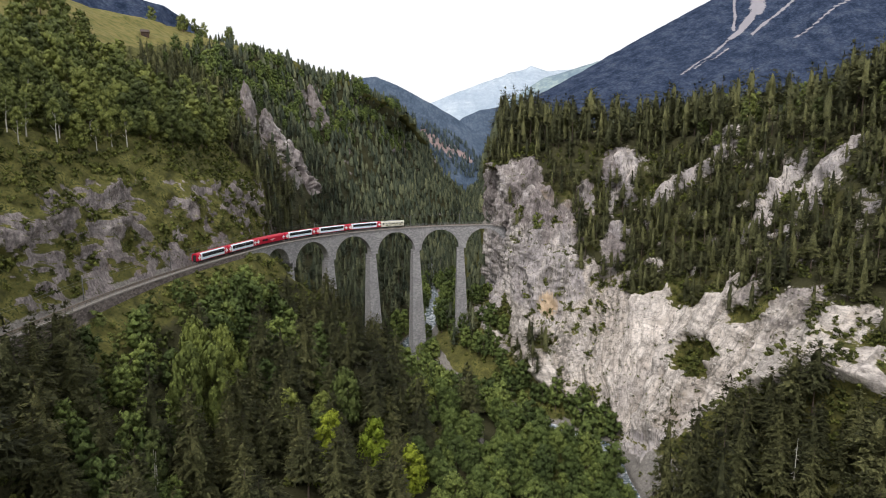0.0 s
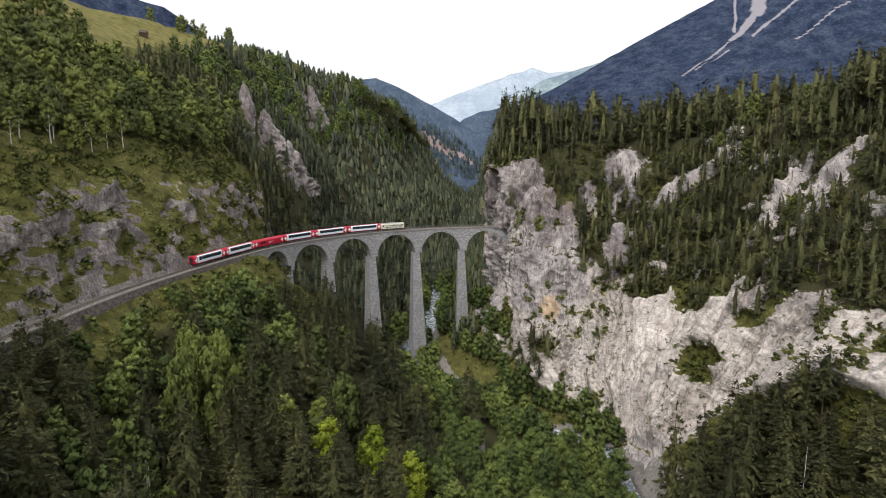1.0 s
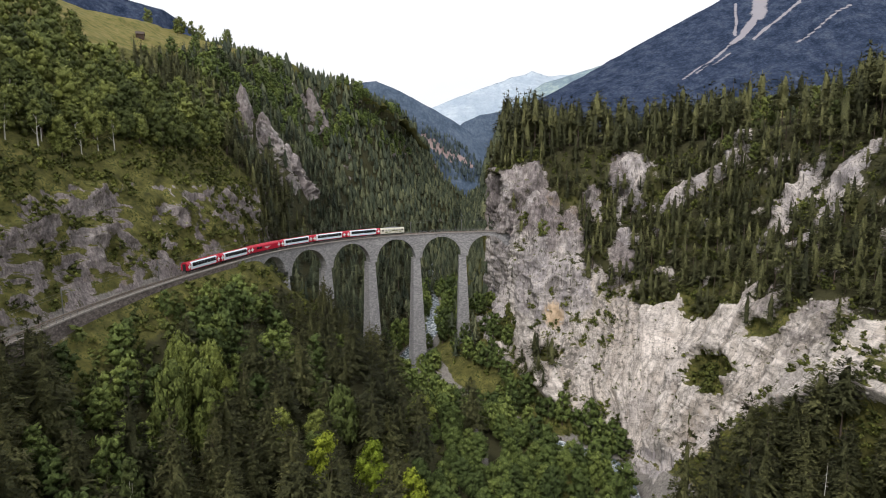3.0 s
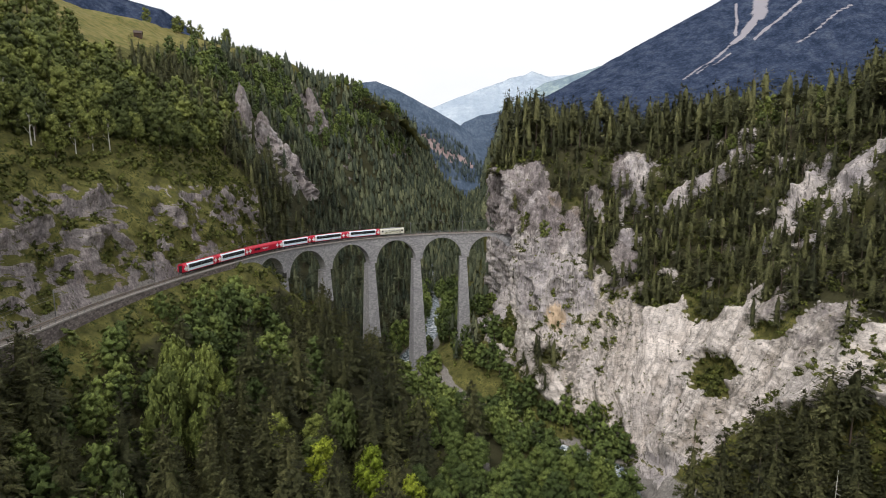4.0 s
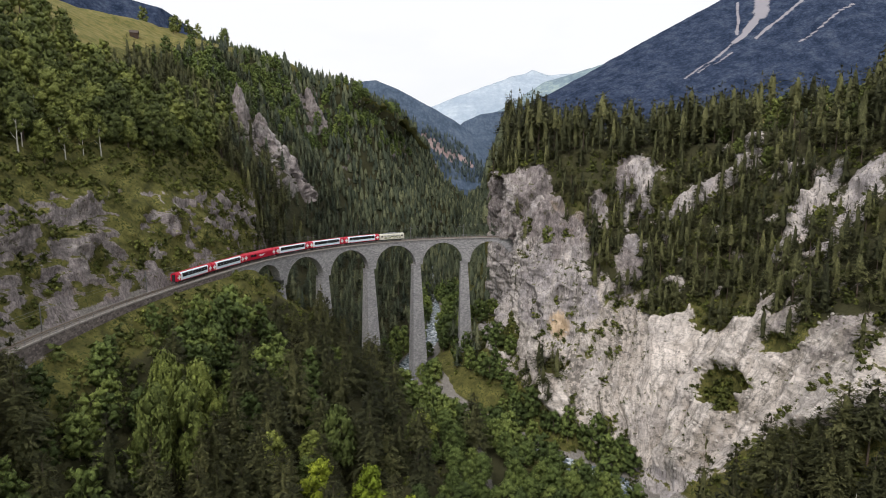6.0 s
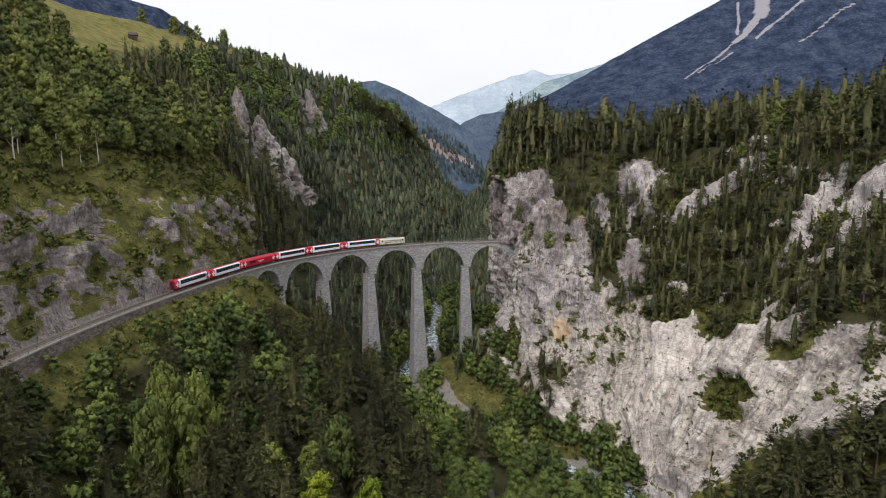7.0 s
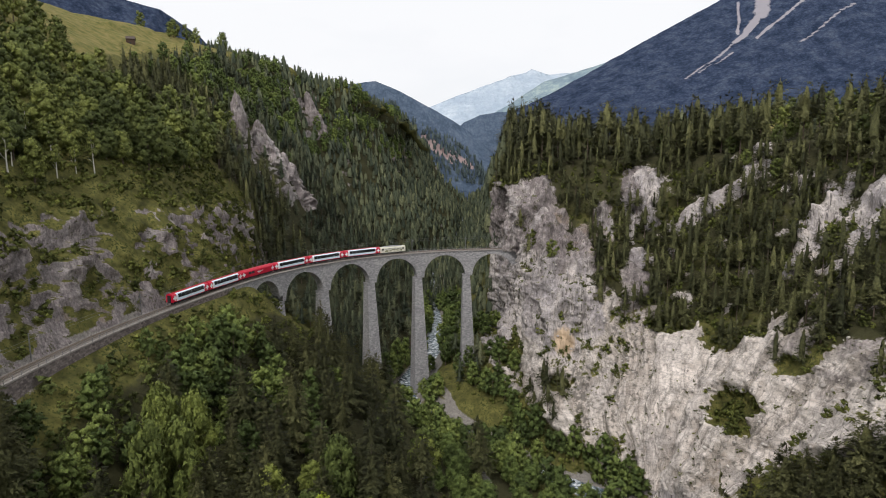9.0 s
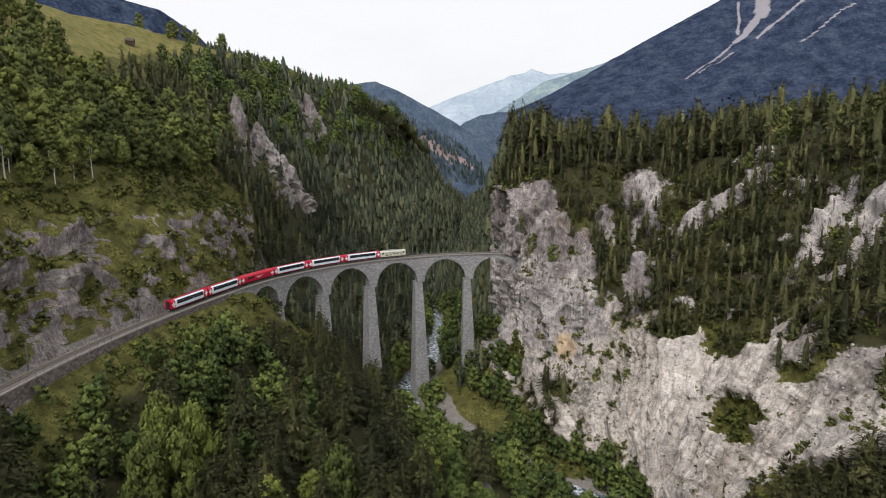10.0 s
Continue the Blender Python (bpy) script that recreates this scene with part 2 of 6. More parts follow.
# ---------------------------------------------------------------- helpers for meshes
def mesh_of(name, verts, faces, mats, index=None, smooth=False, uv=None):
    me = bpy.data.meshes.new(name)
    me.from_pydata([tuple(map(float, v)) for v in verts], [], [tuple(map(int, f)) for f in faces])
    for mt in mats:
        me.materials.append(mt)
    if index is not None:
        me.polygons.foreach_set("material_index", np.asarray(index, np.int32))
    if smooth:
        me.polygons.foreach_set("use_smooth", np.ones(len(me.polygons), bool))
    if uv is not None:
        layer = me.uv_layers.new(name="UVMap")
        loops = np.zeros(len(me.loops), np.int32)
        me.loops.foreach_get("vertex_index", loops)
        layer.data.foreach_set("uv", np.asarray(uv, np.float32)[loops].ravel())
    me.update()
    return me


def fast_mesh(name, verts, tris, mats, index=None, tint=None, normals=None):
    """A mesh of triangles from arrays; normals: the way each point's foliage faces as a mass."""
    me = bpy.data.meshes.new(name)
    nv, nt = len(verts), len(tris)
    me.vertices.add(nv)
    me.vertices.foreach_set("co", np.asarray(verts, np.float32).ravel())
    me.loops.add(nt * 3)
    me.loops.foreach_set("vertex_index", np.asarray(tris, np.int32).ravel())
    me.polygons.add(nt)
    me.polygons.foreach_set("loop_start", np.arange(0, nt * 3, 3, dtype=np.int32))
    for mt in mats:
        me.materials.append(mt)
    if index is not None:
        me.polygons.foreach_set("material_index", np.asarray(index, np.int32))
    if tint is not None:
        a = me.attributes.new("tint", "FLOAT", "POINT")
        a.data.foreach_set("value", np.asarray(tint, np.float32))
    me.update(calc_edges=True)
    if normals is not None:
        me.polygons.foreach_set("use_smooth", np.ones(nt, bool))
        me.normals_split_custom_set_from_vertices(np.asarray(normals, np.float32))
    return me


def part(name, me, parent, label=""):
    ob = new(name, me)
    ob.parent = parent
    return tagged(ob, label) if label else ob


class Build:
    """Collects boxes, tubes and sheets into one mesh."""

    def __init__(self):
        self.v, self.f, self.uv, self.ix = [], [], [], []

    def add(self, verts, faces, uv=None, ix=0):
        o = len(self.v)
        self.v += [tuple(p) for p in verts]
        self.uv += list(uv) if uv is not None else [(0, 0)] * len(verts)
        self.f += [tuple(i + o for i in q) for q in faces]
        self.ix += [ix] * len(faces)
        return self

    def box(self, lo, hi, m=None, ix=0, bevel=0.0):
        (x0, y0, z0), (x1, y1, z1) = lo, hi
        b = bevel
        if b:
            ring = [(x0 + b, y0), (x1 - b, y0), (x1, y0 + b), (x1, y1 - b), (x1 - b, y1), (x0 + b, y1), (x0, y1 - b), (x0, y0 + b)]
        else:
            ring = [(x0, y0), (x1, y0), (x1, y1), (x0, y1)]
        n = len(ring)
        vs = [Vector((x, y, z0)) for x, y in ring] + [Vector((x, y, z1)) for x, y in ring]
        fs = [tuple(range(n))[::-1], tuple(range(n, 2 * n))] + [(i, (i + 1) % n, n + (i + 1) % n, n + i) for i in range(n)]
        if m is not None:
            vs = [m @ p for p in vs]
        return self.add(vs, fs, ix=ix)

    def tube(self, a, b, r0, r1=None, n=6, ix=0):
        a, b = Vector(a), Vector(b)
        r1 = r0 if r1 is None else r1
        d = (b - a).normalized()
        u = d.orthogonal().normalized()
        w = d.cross(u)
        vs = []
        for p, r in ((a, r0), (b, r1)):
            vs += [p + (u * math.cos(k * math.tau / n) + w * math.sin(k * math.tau / n)) * r for k in range(n)]
        fs = [(i, (i + 1) % n, n + (i + 1) % n, n + i) for i in range(n)] + [tuple(range(n))[::-1], tuple(range(n, 2 * n))]
        return self.add(vs, fs, ix=ix)

    def mesh(self, name, *mats, smooth=False):
        return mesh_of(name, self.v, self.f, mats, self.ix, smooth, self.uv)


def hash_grid(ix, iy, iz, seed):
    h = (ix * 374761393 + iy * 668265263 + iz * 2147483647 + seed * 974634541) & 0xFFFFFFFF
    h = ((h ^ (h >> 13)) * 1274126177) & 0xFFFFFFFF
    return ((h ^ (h >> 16)) & 0xFFFF) / 65535.0


def value_noise(p, seed=0):
    """Smooth noise in 0..1 at points p (n, 3)."""
    i = np.floor(p).astype(np.int64)
    f = p - i
    f = f * f * f * (f * (f * 6 - 15) + 10)
    out = 0
    for dx in (0, 1):
        for dy in (0, 1):
            for dz in (0, 1):
                w = (f[:, 0] if dx else 1 - f[:, 0]) * (f[:, 1] if dy else 1 - f[:, 1]) * (f[:, 2] if dz else 1 - f[:, 2])
                out = out + w * hash_grid(i[:, 0] + dx, i[:, 1] + dy, i[:, 2] + dz, seed)
    return out


def fbm(p, size, octaves=4, seed=0, ridged=False):
    """Layered noise, about -1..1 (ridged: 0..1 with sharp crests)."""
    p = np.asarray(p, float) / size
    total, amp, norm = 0, 1.0, 0
    for k in range(octaves):
        n = value_noise(p + 17.3 * k, seed + k) * 2 - 1
        total = total + amp * ((1 - np.abs(n)) if ridged else n)
        norm += amp
        p, amp = p * 2.03, amp * 0.5
    return total / norm


# ---------------------------------------------------------------- the railway's line
R_TRACK, ARC_X, ARC_Y, ARC_0, ARC_END = 98.9, 17.0, 210.0, radians(82), 134.0
DECK_Z, GRADE = 65.0, 0.02


def line_table():
    """The line's centre by distance from the tunnel's mouth: a curve over the viaduct, then nearly straight along the slope."""
    s = np.arange(-40, 360.01, 0.5)
    xy = np.zeros((len(s), 2))
    ang = ARC_0 + s / R_TRACK
    arc = np.stack([ARC_X + R_TRACK * np.cos(ang), ARC_Y + R_TRACK * np.sin(ang)], 1)
    turn = np.interp(s, [ARC_END, 198.4, 235, 360], [180 - math.degrees(ARC_0 + ARC_END / R_TRACK), 9.8, 1.75, -4.0])
    k = int(np.argmin(abs(s - ARC_END)))
    xy[:k + 1] = arc[:k + 1]
    for i in range(k + 1, len(s)):
        a = radians(turn[i])
        xy[i] = xy[i - 1] + 0.5 * np.array([-math.sin(a), -math.cos(a)])
    return s, xy


LINE_S, LINE_XY = line_table()


def line_at(s, side=0.0, up=0.0):
    """A point on the line: side is metres outwards from the hill (to the valley side)."""
    s = np.asarray(s, float)
    x, y = np.interp(s, LINE_S, LINE_XY[:, 0]), np.interp(s, LINE_S, LINE_XY[:, 1])
    e = 0.5
    dx = np.interp(s + e, LINE_S, LINE_XY[:, 0]) - np.interp(s - e, LINE_S, LINE_XY[:, 0])
    dy = np.interp(s + e, LINE_S, LINE_XY[:, 1]) - np.interp(s - e, LINE_S, LINE_XY[:, 1])
    d = np.hypot(dx, dy)
    return np.stack([x - dy / d * side, y + dx / d * side, DECK_Z - GRADE * s + up], -1)


def line_pose(s, side=0.0, up=0.0):
    """x runs along the line away from the tunnel, y to the valley side."""
    a, b = line_at(s - 0.5), line_at(s + 0.5)
    x = Vector(b - a).normalized()
    y = Vector((0, 0, 1)).cross(x).normalized()
    z = x.cross(y)
    m = Matrix((x, y, z)).transposed().to_4x4()
    return Matrix.Translation(Vector(line_at(s, side, up))) @ m

# ---------------------------------------------------------------- the valley: one sheet of ground
# Break lines of the land, from the upper left hillside across the river to the plateau on the right.
# Each runs up the valley through the same thirteen stations (x, y, z).
BREAKS = [
    ("far_left", [(-620, -120, 260), (-620, 40, 262), (-600, 110, 262), (-590, 150, 262), (-580, 190, 262), (-575, 220, 262), (-570, 250, 262),
                  (-560, 290, 262), (-540, 350, 258), (-500, 480, 240), (-430, 720, 190), (-260, 1000, 130), (-120, 1300, 95)]),
    ("left_crest", [(-340, -120, 222), (-335, 40, 222), (-330, 110, 222), (-325, 150, 222), (-322, 185, 222), (-318, 213, 222), (-312, 245, 223),
                    (-306, 285, 224), (-298, 335, 224), (-275, 430, 214), (-238, 600, 209), (-110, 860, 158), (-40, 1180, 105)]),
    ("meadow", [(-215, -120, 150), (-205, 40, 146), (-200, 110, 144), (-195, 150, 143), (-190, 185, 142), (-186, 213, 141), (-182, 240, 141),
                (-180, 278, 145), (-184, 325, 152), (-196, 405, 166), (-180, 610, 195), (-70, 815, 164), (-25, 1170, 100)]),
    ("shoulder", [(-140, -120, 106), (-135, 40, 106), (-131, 110, 105), (-127, 150, 104), (-122, 185, 104), (-118, 213, 105), (-112, 242, 106),
                  (-112, 278, 108), (-118, 322, 111), (-138, 398, 124), (-150, 560, 150), (-85, 790, 140), (-18, 1150, 92)]),
    ("rock_top", [(-114, -120, 84), (-112, 40, 84), (-111, 110, 84), (-110, 150, 84), (-107, 185, 86), (-102, 213, 87), (-94, 240, 85),
                  (-96, 270, 84), (-98, 320, 84), (-104, 405, 88), (-112, 560, 104), (-64, 785, 100), (-8, 1150, 76)]),
    ("rock_foot", "line", -3.0, (62, 262, 57), [(-86, 262, 56), (-88, 305, 48), (-84, 405, 46), (-78, 560, 60), (-42, 780, 66), (2, 1150, 60)]),
    ("bench", "line", 1.0, (62, 262, 57), [(-72, 262, 48), (-68, 305, 34), (-62, 400, 28), (-50, 560, 36), (-22, 775, 44), (12, 1150, 50)]),
    ("wall_foot", "line", 3.2, (62, 262, 57), [(-63, 262, 43), (-56, 303, 27), (-48, 400, 20), (-36, 560, 24), (-10, 775, 32), (18, 1150, 44)]),
    ("wood_mid", [(-50, -120, 28), (-60, 40, 30), (-66, 110, 28), (-64, 150, 30), (-60, 182, 31), (-56, 213, 31), (-52, 240, 30),
                  (-46, 266, 24), (-46, 303, 17), (-32, 400, 11), (-32, 560, 14), (0, 775, 20), (24, 1150, 38)]),
    ("wood_low", [(0, -120, 10), (-10, 40, 13), (-18, 110, 12), (-18, 150, 13), (-16, 182, 14), (-18, 213, 14), (-26, 240, 13),
                  (-29, 264, 8), (-37, 300, 5), (-20, 400, 4), (-22, 560, 7), (6, 775, 12), (30, 1150, 32)]),
    ("left_bank", [(74, -120, -9), (68, 40, -8.5), (67, 110, -8), (60, 150, -7.5), (57, 180, -7), (57, 204, -6.3), (29, 230, -5),
                   (-4, 256, -3.6), (-27, 298, -2), (-11, 380, 0), (-14, 560, 3), (12, 775, 9), (36, 1150, 30)]),
    ("right_bank", [(88, -120, -9), (82, 40, -8.5), (75, 110, -8), (66, 150, -7.5), (62, 185, -7), (62, 212, -6.3), (34, 237, -5),
                    (7, 266, -3.6), (-16, 303, -2), (-3, 380, 0), (-8, 560, 3), (17, 775, 9), (40, 1150, 30)]),
    ("cliff_foot", [(125, -120, 10), (112, 40, 14), (98, 110, 18), (90, 165, 20), (76, 203, 6), (68, 222, -4), (50, 238, -1),
                    (34, 260, 10), (27, 298, 20), (22, 370, 18), (26, 560, 22), (42, 790, 30), (70, 1150, 44)]),
    ("cliff_mid", [(165, -120, 50), (150, 40, 54), (124, 130, 57), (108, 177, 57), (99, 211, 48), (90, 241, 47), (71, 263, 46),
                   (47, 268, 55), (31, 300, 60), (25, 372, 56), (32, 560, 56), (52, 795, 56), (85, 1150, 56)]),
    ("cliff_top", [(215, -120, 95), (195, 40, 95), (162, 148, 95), (146, 205, 93), (137, 238, 88), (122, 272, 85), (94, 293, 81),
                   (68, 300, 83), (30, 314, 93), (26, 375, 92), (40, 560, 92), (66, 800, 86), (110, 1150, 72)]),
    ("crest", [(290, -120, 128), (265, 40, 126), (218, 150, 129), (194, 214, 125), (172, 255, 120), (150, 285, 113), (116, 309, 108),
               (86, 316, 106), (38, 327, 106), (38, 385, 114), (60, 560, 112), (92, 800, 104), (150, 1150, 92)]),
    ("plateau", [(460, -120, 165), (430, 60, 182), (370, 200, 174), (318, 280, 162), (272, 335, 148), (232, 375, 131), (182, 400, 124),
                 (135, 408, 119), (98, 408, 116), (92, 450, 117), (120, 580, 122), (180, 830, 128), (270, 1150, 124)]),
    ("far_right", [(980, -120, 280), (960, 80, 278), (930, 300, 270), (880, 430, 255), (800, 540, 235), (700, 640, 210), (560, 720, 185),
                   (450, 780, 168), (390, 830, 156), (350, 880, 152), (340, 940, 150), (350, 1040, 146), (430, 1250, 138)]),
]
STATION_S = [395, 300, 250, 212, 178, 150, 132]   # where the stations' first seven lie along the railway
SPAN_ALONG = [5, 18, 34, 46, 46, 50, 54, 58, 60, 44, 40, 24]
SPAN_ACROSS = [5, 20, 36, 28, 46, 6, 8, 22, 24, 26, 10, 24, 104, 72, 36, 24, 12]
NAMES = [b[0] for b in BREAKS]


def break_lines():
    rows = []
    for b in BREAKS:
        if b[1] == "line":
            # follows the railway along the bench, then leaves it beyond the abutment
            pts = []
            for s in STATION_S:
                p = line_at(min(s, 355), b[2])
                if s > 355:
                    p = p + np.array([0, -1, 0]) * (s - 255)
                z = DECK_Z - GRADE * s - 0.55
                if b[0] == "wall_foot":
                    z -= np.interp(s, [132, 150, 178, 205, 225, 245], [2.5, 1.8, 1.6, 2.2, 4.2, 6.5])
                pts.append((p[0], p[1], z))
            rows.append(pts + list(b[4]))
        else:
            rows.append(list(b[1]))
    return np.array(rows, float)      # (lines, stations, 3)


def smooth_along(p, spans):
    """A curve through the stations without overshoot (monotone where the data is)."""
    n = p.shape[1]
    d = np.diff(p, axis=1)
    m = np.zeros_like(p)
    a, b = d[:, :-1], d[:, 1:]
    same = (a * b) > 0
    m[:, 1:-1] = np.where(same, 2 * a * b / np.where(same, a + b, 1), 0) * 0.5 + 0.25 * (a + b)
    m[:, 0], m[:, -1] = d[:, 0], d[:, -1]
    out, par = [], []
    for k in range(n - 1):
        t = np.linspace(0, 1, spans[k], endpoint=(k == n - 2))[None, :, None]
        h = (2 * t ** 3 - 3 * t ** 2 + 1) * p[:, k:k + 1] + (t ** 3 - 2 * t ** 2 + t) * m[:, k:k + 1]
        h = h + (-2 * t ** 3 + 3 * t ** 2) * p[:, k + 1:k + 2] + (t ** 3 - t ** 2) * m[:, k + 1:k + 2]
        out.append(h)
        par.append(k + t[0, :, 0])
    return np.concatenate(out, 1), np.concatenate(par)


def bump01(x, a, b, soft):
    """1 between a and b, falling to 0 over soft."""
    return np.clip((x - a) / soft + 1, 0, 1) * np.clip((b - x) / soft + 1, 0, 1)


LINES, ALONG = smooth_along(break_lines(), SPAN_ALONG)
grid, across = [], []
for k in range(len(NAMES) - 1):
    t = np.linspace(0, 1, SPAN_ACROSS[k], endpoint=(k == len(NAMES) - 2))[:, None, None]
    grid.append(LINES[k][None] * (1 - t) + LINES[k + 1][None] * t)
    across.append(k + t[:, 0, 0])
GRID, ACROSS = np.concatenate(grid), np.concatenate(across)       # (across, along, 3)
V = {n: i for i, n in enumerate(NAMES)}
keep = (bump01(ACROSS, V["rock_foot"] - 0.05, V["wall_foot"] + 0.05, 0.2))[:, None, None]
for _ in range(5):
    sm = GRID.copy()
    sm[1:-1] = (GRID[:-2] + 2 * GRID[1:-1] + GRID[2:]) / 4
    GRID = GRID * keep + sm * (1 - keep)
VV, UU = np.meshgrid(ACROSS, ALONG, indexing="ij")
P0 = GRID.reshape(-1, 3)
v_, u_ = VV.ravel(), UU.ravel()


def cover_masks(p, v, u):
    """Where bare rock, pale rock, meadow and gravel lie."""
    n1, n2, n3 = fbm(p, 26, 4, 3), fbm(p, 9, 3, 8), fbm(p, 3.6, 3, 9)
    fan, run = np.arctan2(p[:, 1] - 200, p[:, 0] - 58), np.hypot(p[:, 0] - 58, p[:, 1] - 200)
    tongue = fbm(np.stack([fan * 46, run * 0.2, p[:, 2] * 0.05], 1), 8, 3, 35)
    v_true, v = v, v + (0.22 * n1 + 0.14 * n2 + 0.4 * tongue * (u < 7.2)) * (v > V["cliff_foot"] - 0.3) * (v < V["crest"])
    gully = fbm(p * np.array([1, 1, 0.3]), 14, 3, 31)
    # the white cliff over the river
    low = bump01(v, V["cliff_foot"] - 0.1 - 0.5 * bump01(u, 4.0, 5.3, 0.3), V["cliff_mid"] + 0.02, 0.12) * bump01(u, 2.4, 8.6, 0.35)
    wall = bump01(v, V["cliff_foot"] + 0.25, V["cliff_top"] - 0.05, 0.25) * bump01(u, 7.25 + 0.35 * np.clip((v - V["cliff_mid"]) * 2.5, 0, 1), 8.8, 0.25)
    low = low * np.clip(1 - np.clip((3.6 - u) / 0.3, 0, 1) * np.clip((V["cliff_foot"] + 0.32 + 0.3 * np.clip((3.3 - u) / 0.7, 0, 1) + 0.3 * n1 - v_true) / 0.12, 0, 1), 0, 1)
    rock = low * (0.86 + 0.4 * n1 + 0.25 * n2)
    rock = np.maximum(rock, wall * (0.82 + 0.35 * n1))
    # scrubby ground between the cliffs, with outcrops
    upper = bump01(v, V["cliff_mid"], V["crest"] - 0.1, 0.1) * bump01(u, 2.0, 7.6, 0.4)
    rock = np.maximum(rock, upper * (0.22 + 0.55 * gully + 0.3 * n2))
    for ax, ay, bx, by, rr in BARE_RUNS:
        a2, ab = np.array([ax, ay], float), np.array([bx - ax, by - ay], float)
        q = p[:, :2] - a2
        t = np.clip((q @ ab) / (ab @ ab), 0, 1)
        d = np.linalg.norm(q - t[:, None] * ab, axis=1) / rr
        rock = np.maximum(rock, np.clip(1.5 - d + 0.5 * n2 + 0.3 * n3, 0, 1) * (v > V["cliff_mid"] - 0.3))
    for cx, cy, cz, rx, ry, rz, g in OUTCROPS:
        d = ((p[:, 0] - cx) / rx) ** 2 + ((p[:, 1] - cy) / ry) ** 2 + ((p[:, 2] - cz) / rz) ** 2
        rock = np.maximum(rock, np.clip(1.3 - d + 0.9 * n2 + 0.5 * n1, 0, 1) * g)
    # thickets that cling to the cliff
    for cx, cy, cz, rx, ry, rz in THICKETS:
        d = ((p[:, 0] - cx) / rx) ** 2 + ((p[:, 1] - cy) / ry) ** 2 + ((p[:, 2] - cz) / rz) ** 2
        rock = rock * np.clip(d - 0.5 + 1.6 * n2 + 1.2 * n3, 0, 1)
    steep_part = np.clip((u - 6.2) / 0.6, 0, 1)
    pale = np.where(v > V["right_bank"], (1.0 + 0.35 * n1 - 0.3 * bump01(v, V["cliff_foot"] + 0.75, V["cliff_mid"] + 0.5, 0.2)) * (1 - steep_part) + (0.78 + 0.6 * n1 + 0.3 * gully) * steep_part, 0.29 + 0.45 * n1)
    pale = pale - 0.35 * bump01(v, V["cliff_mid"] + 0.3, V["crest"] + 0.5, 0.3)
    # grey rock over the railway
    left = bump01(v, V["rock_top"] - 0.02, V["rock_foot"] - 0.05, 0.4) * bump01(u, 0, 8.0, 0.5)
    rock = np.maximum(rock, left * (0.5 + 0.7 * n1 + 1.1 * n2 + 1.1 * n3))
    spur = bump01(v, V["shoulder"] - 0.25, V["rock_top"] + 0.1, 0.25) * bump01(u, 9.0, 9.42, 0.2) * (0.75 + 0.8 * n2)
    spur = np.maximum(spur, bump01(v, V["shoulder"] - 0.45, V["rock_top"] - 0.45, 0.3) * bump01(u, 10.2, 10.4, 0.15) * (0.62 + 0.8 * n2))
    rock = np.maximum(rock, spur)
    pale = np.where(spur > 0.3, 0.3 + 0.6 * n2, pale)
    under = bump01(v, V["bench"] + 0.1, V["wall_foot"] + 0.6, 0.2) * bump01(u, 1.5, 7.3, 0.3)
    rock = np.maximum(rock, under * (0.25 + 0.6 * n1))
    back = bump01(v, V["left_crest"], V["left_bank"], 0.3) * bump01(u, 9.4, 12, 0.2)
    rock = np.maximum(rock, back * (0.1 + 0.75 * gully))
    meadow = bump01(v, V["left_crest"] - 0.6, V["meadow"] - 0.1, 0.15) * bump01(u, 0, 10.1, 0.3) * (0.85 + 0.3 * n1)
    meadow = np.maximum(meadow, 1.6 * np.clip(1.4 - np.hypot(p[:, 0] - 44, p[:, 1] - 218) / 7, 0, 1) * (v < V["right_bank"]))
    glade = bump01(v, V["plateau"] - 0.5, V["plateau"] + 0.4, 0.2) * bump01(u, 4.6, 6.6, 0.3)
    meadow = np.maximum(meadow, glade * 0.9)
    meadow = np.maximum(meadow, bump01(v, V["shoulder"] - 0.6, V["shoulder"] + 0.2, 0.3) * bump01(u, 1.0, 7.5, 0.5) * (0.15 + 0.8 * n1 + 0.6 * n3))
    gravel = bump01(v, V["left_bank"] - 0.08, V["right_bank"] + 0.16, 0.08) * (0.8 + 0.5 * n2)
    gravel = np.maximum(gravel, bump01(v, V["right_bank"], V["right_bank"] + 0.5, 0.15) * bump01(u, 3.6, 5.6, 0.3) * (0.8 + 0.4 * n2))
    for way in PATHS:
        for a, b in zip(way, way[1:]):
            a2, b2, q = np.array(a, float), np.array(b, float), p[:, :2]
            t = np.clip(((q - a2) @ (b2 - a2)) / ((b2 - a2) @ (b2 - a2)), 0, 1)
            gravel = np.maximum(gravel, np.clip(1.9 - np.linalg.norm(q - a2 - t[:, None] * (b2 - a2), axis=1), 0, 1))
    gravel = np.maximum(gravel, bump01(v, V["rock_foot"] - 0.02, V["bench"] + 0.2, 0.1) * bump01(u, 0, 6.3, 0.3))
    return [np.clip(m, 0, 1) for m in (rock, pale, meadow, gravel)]


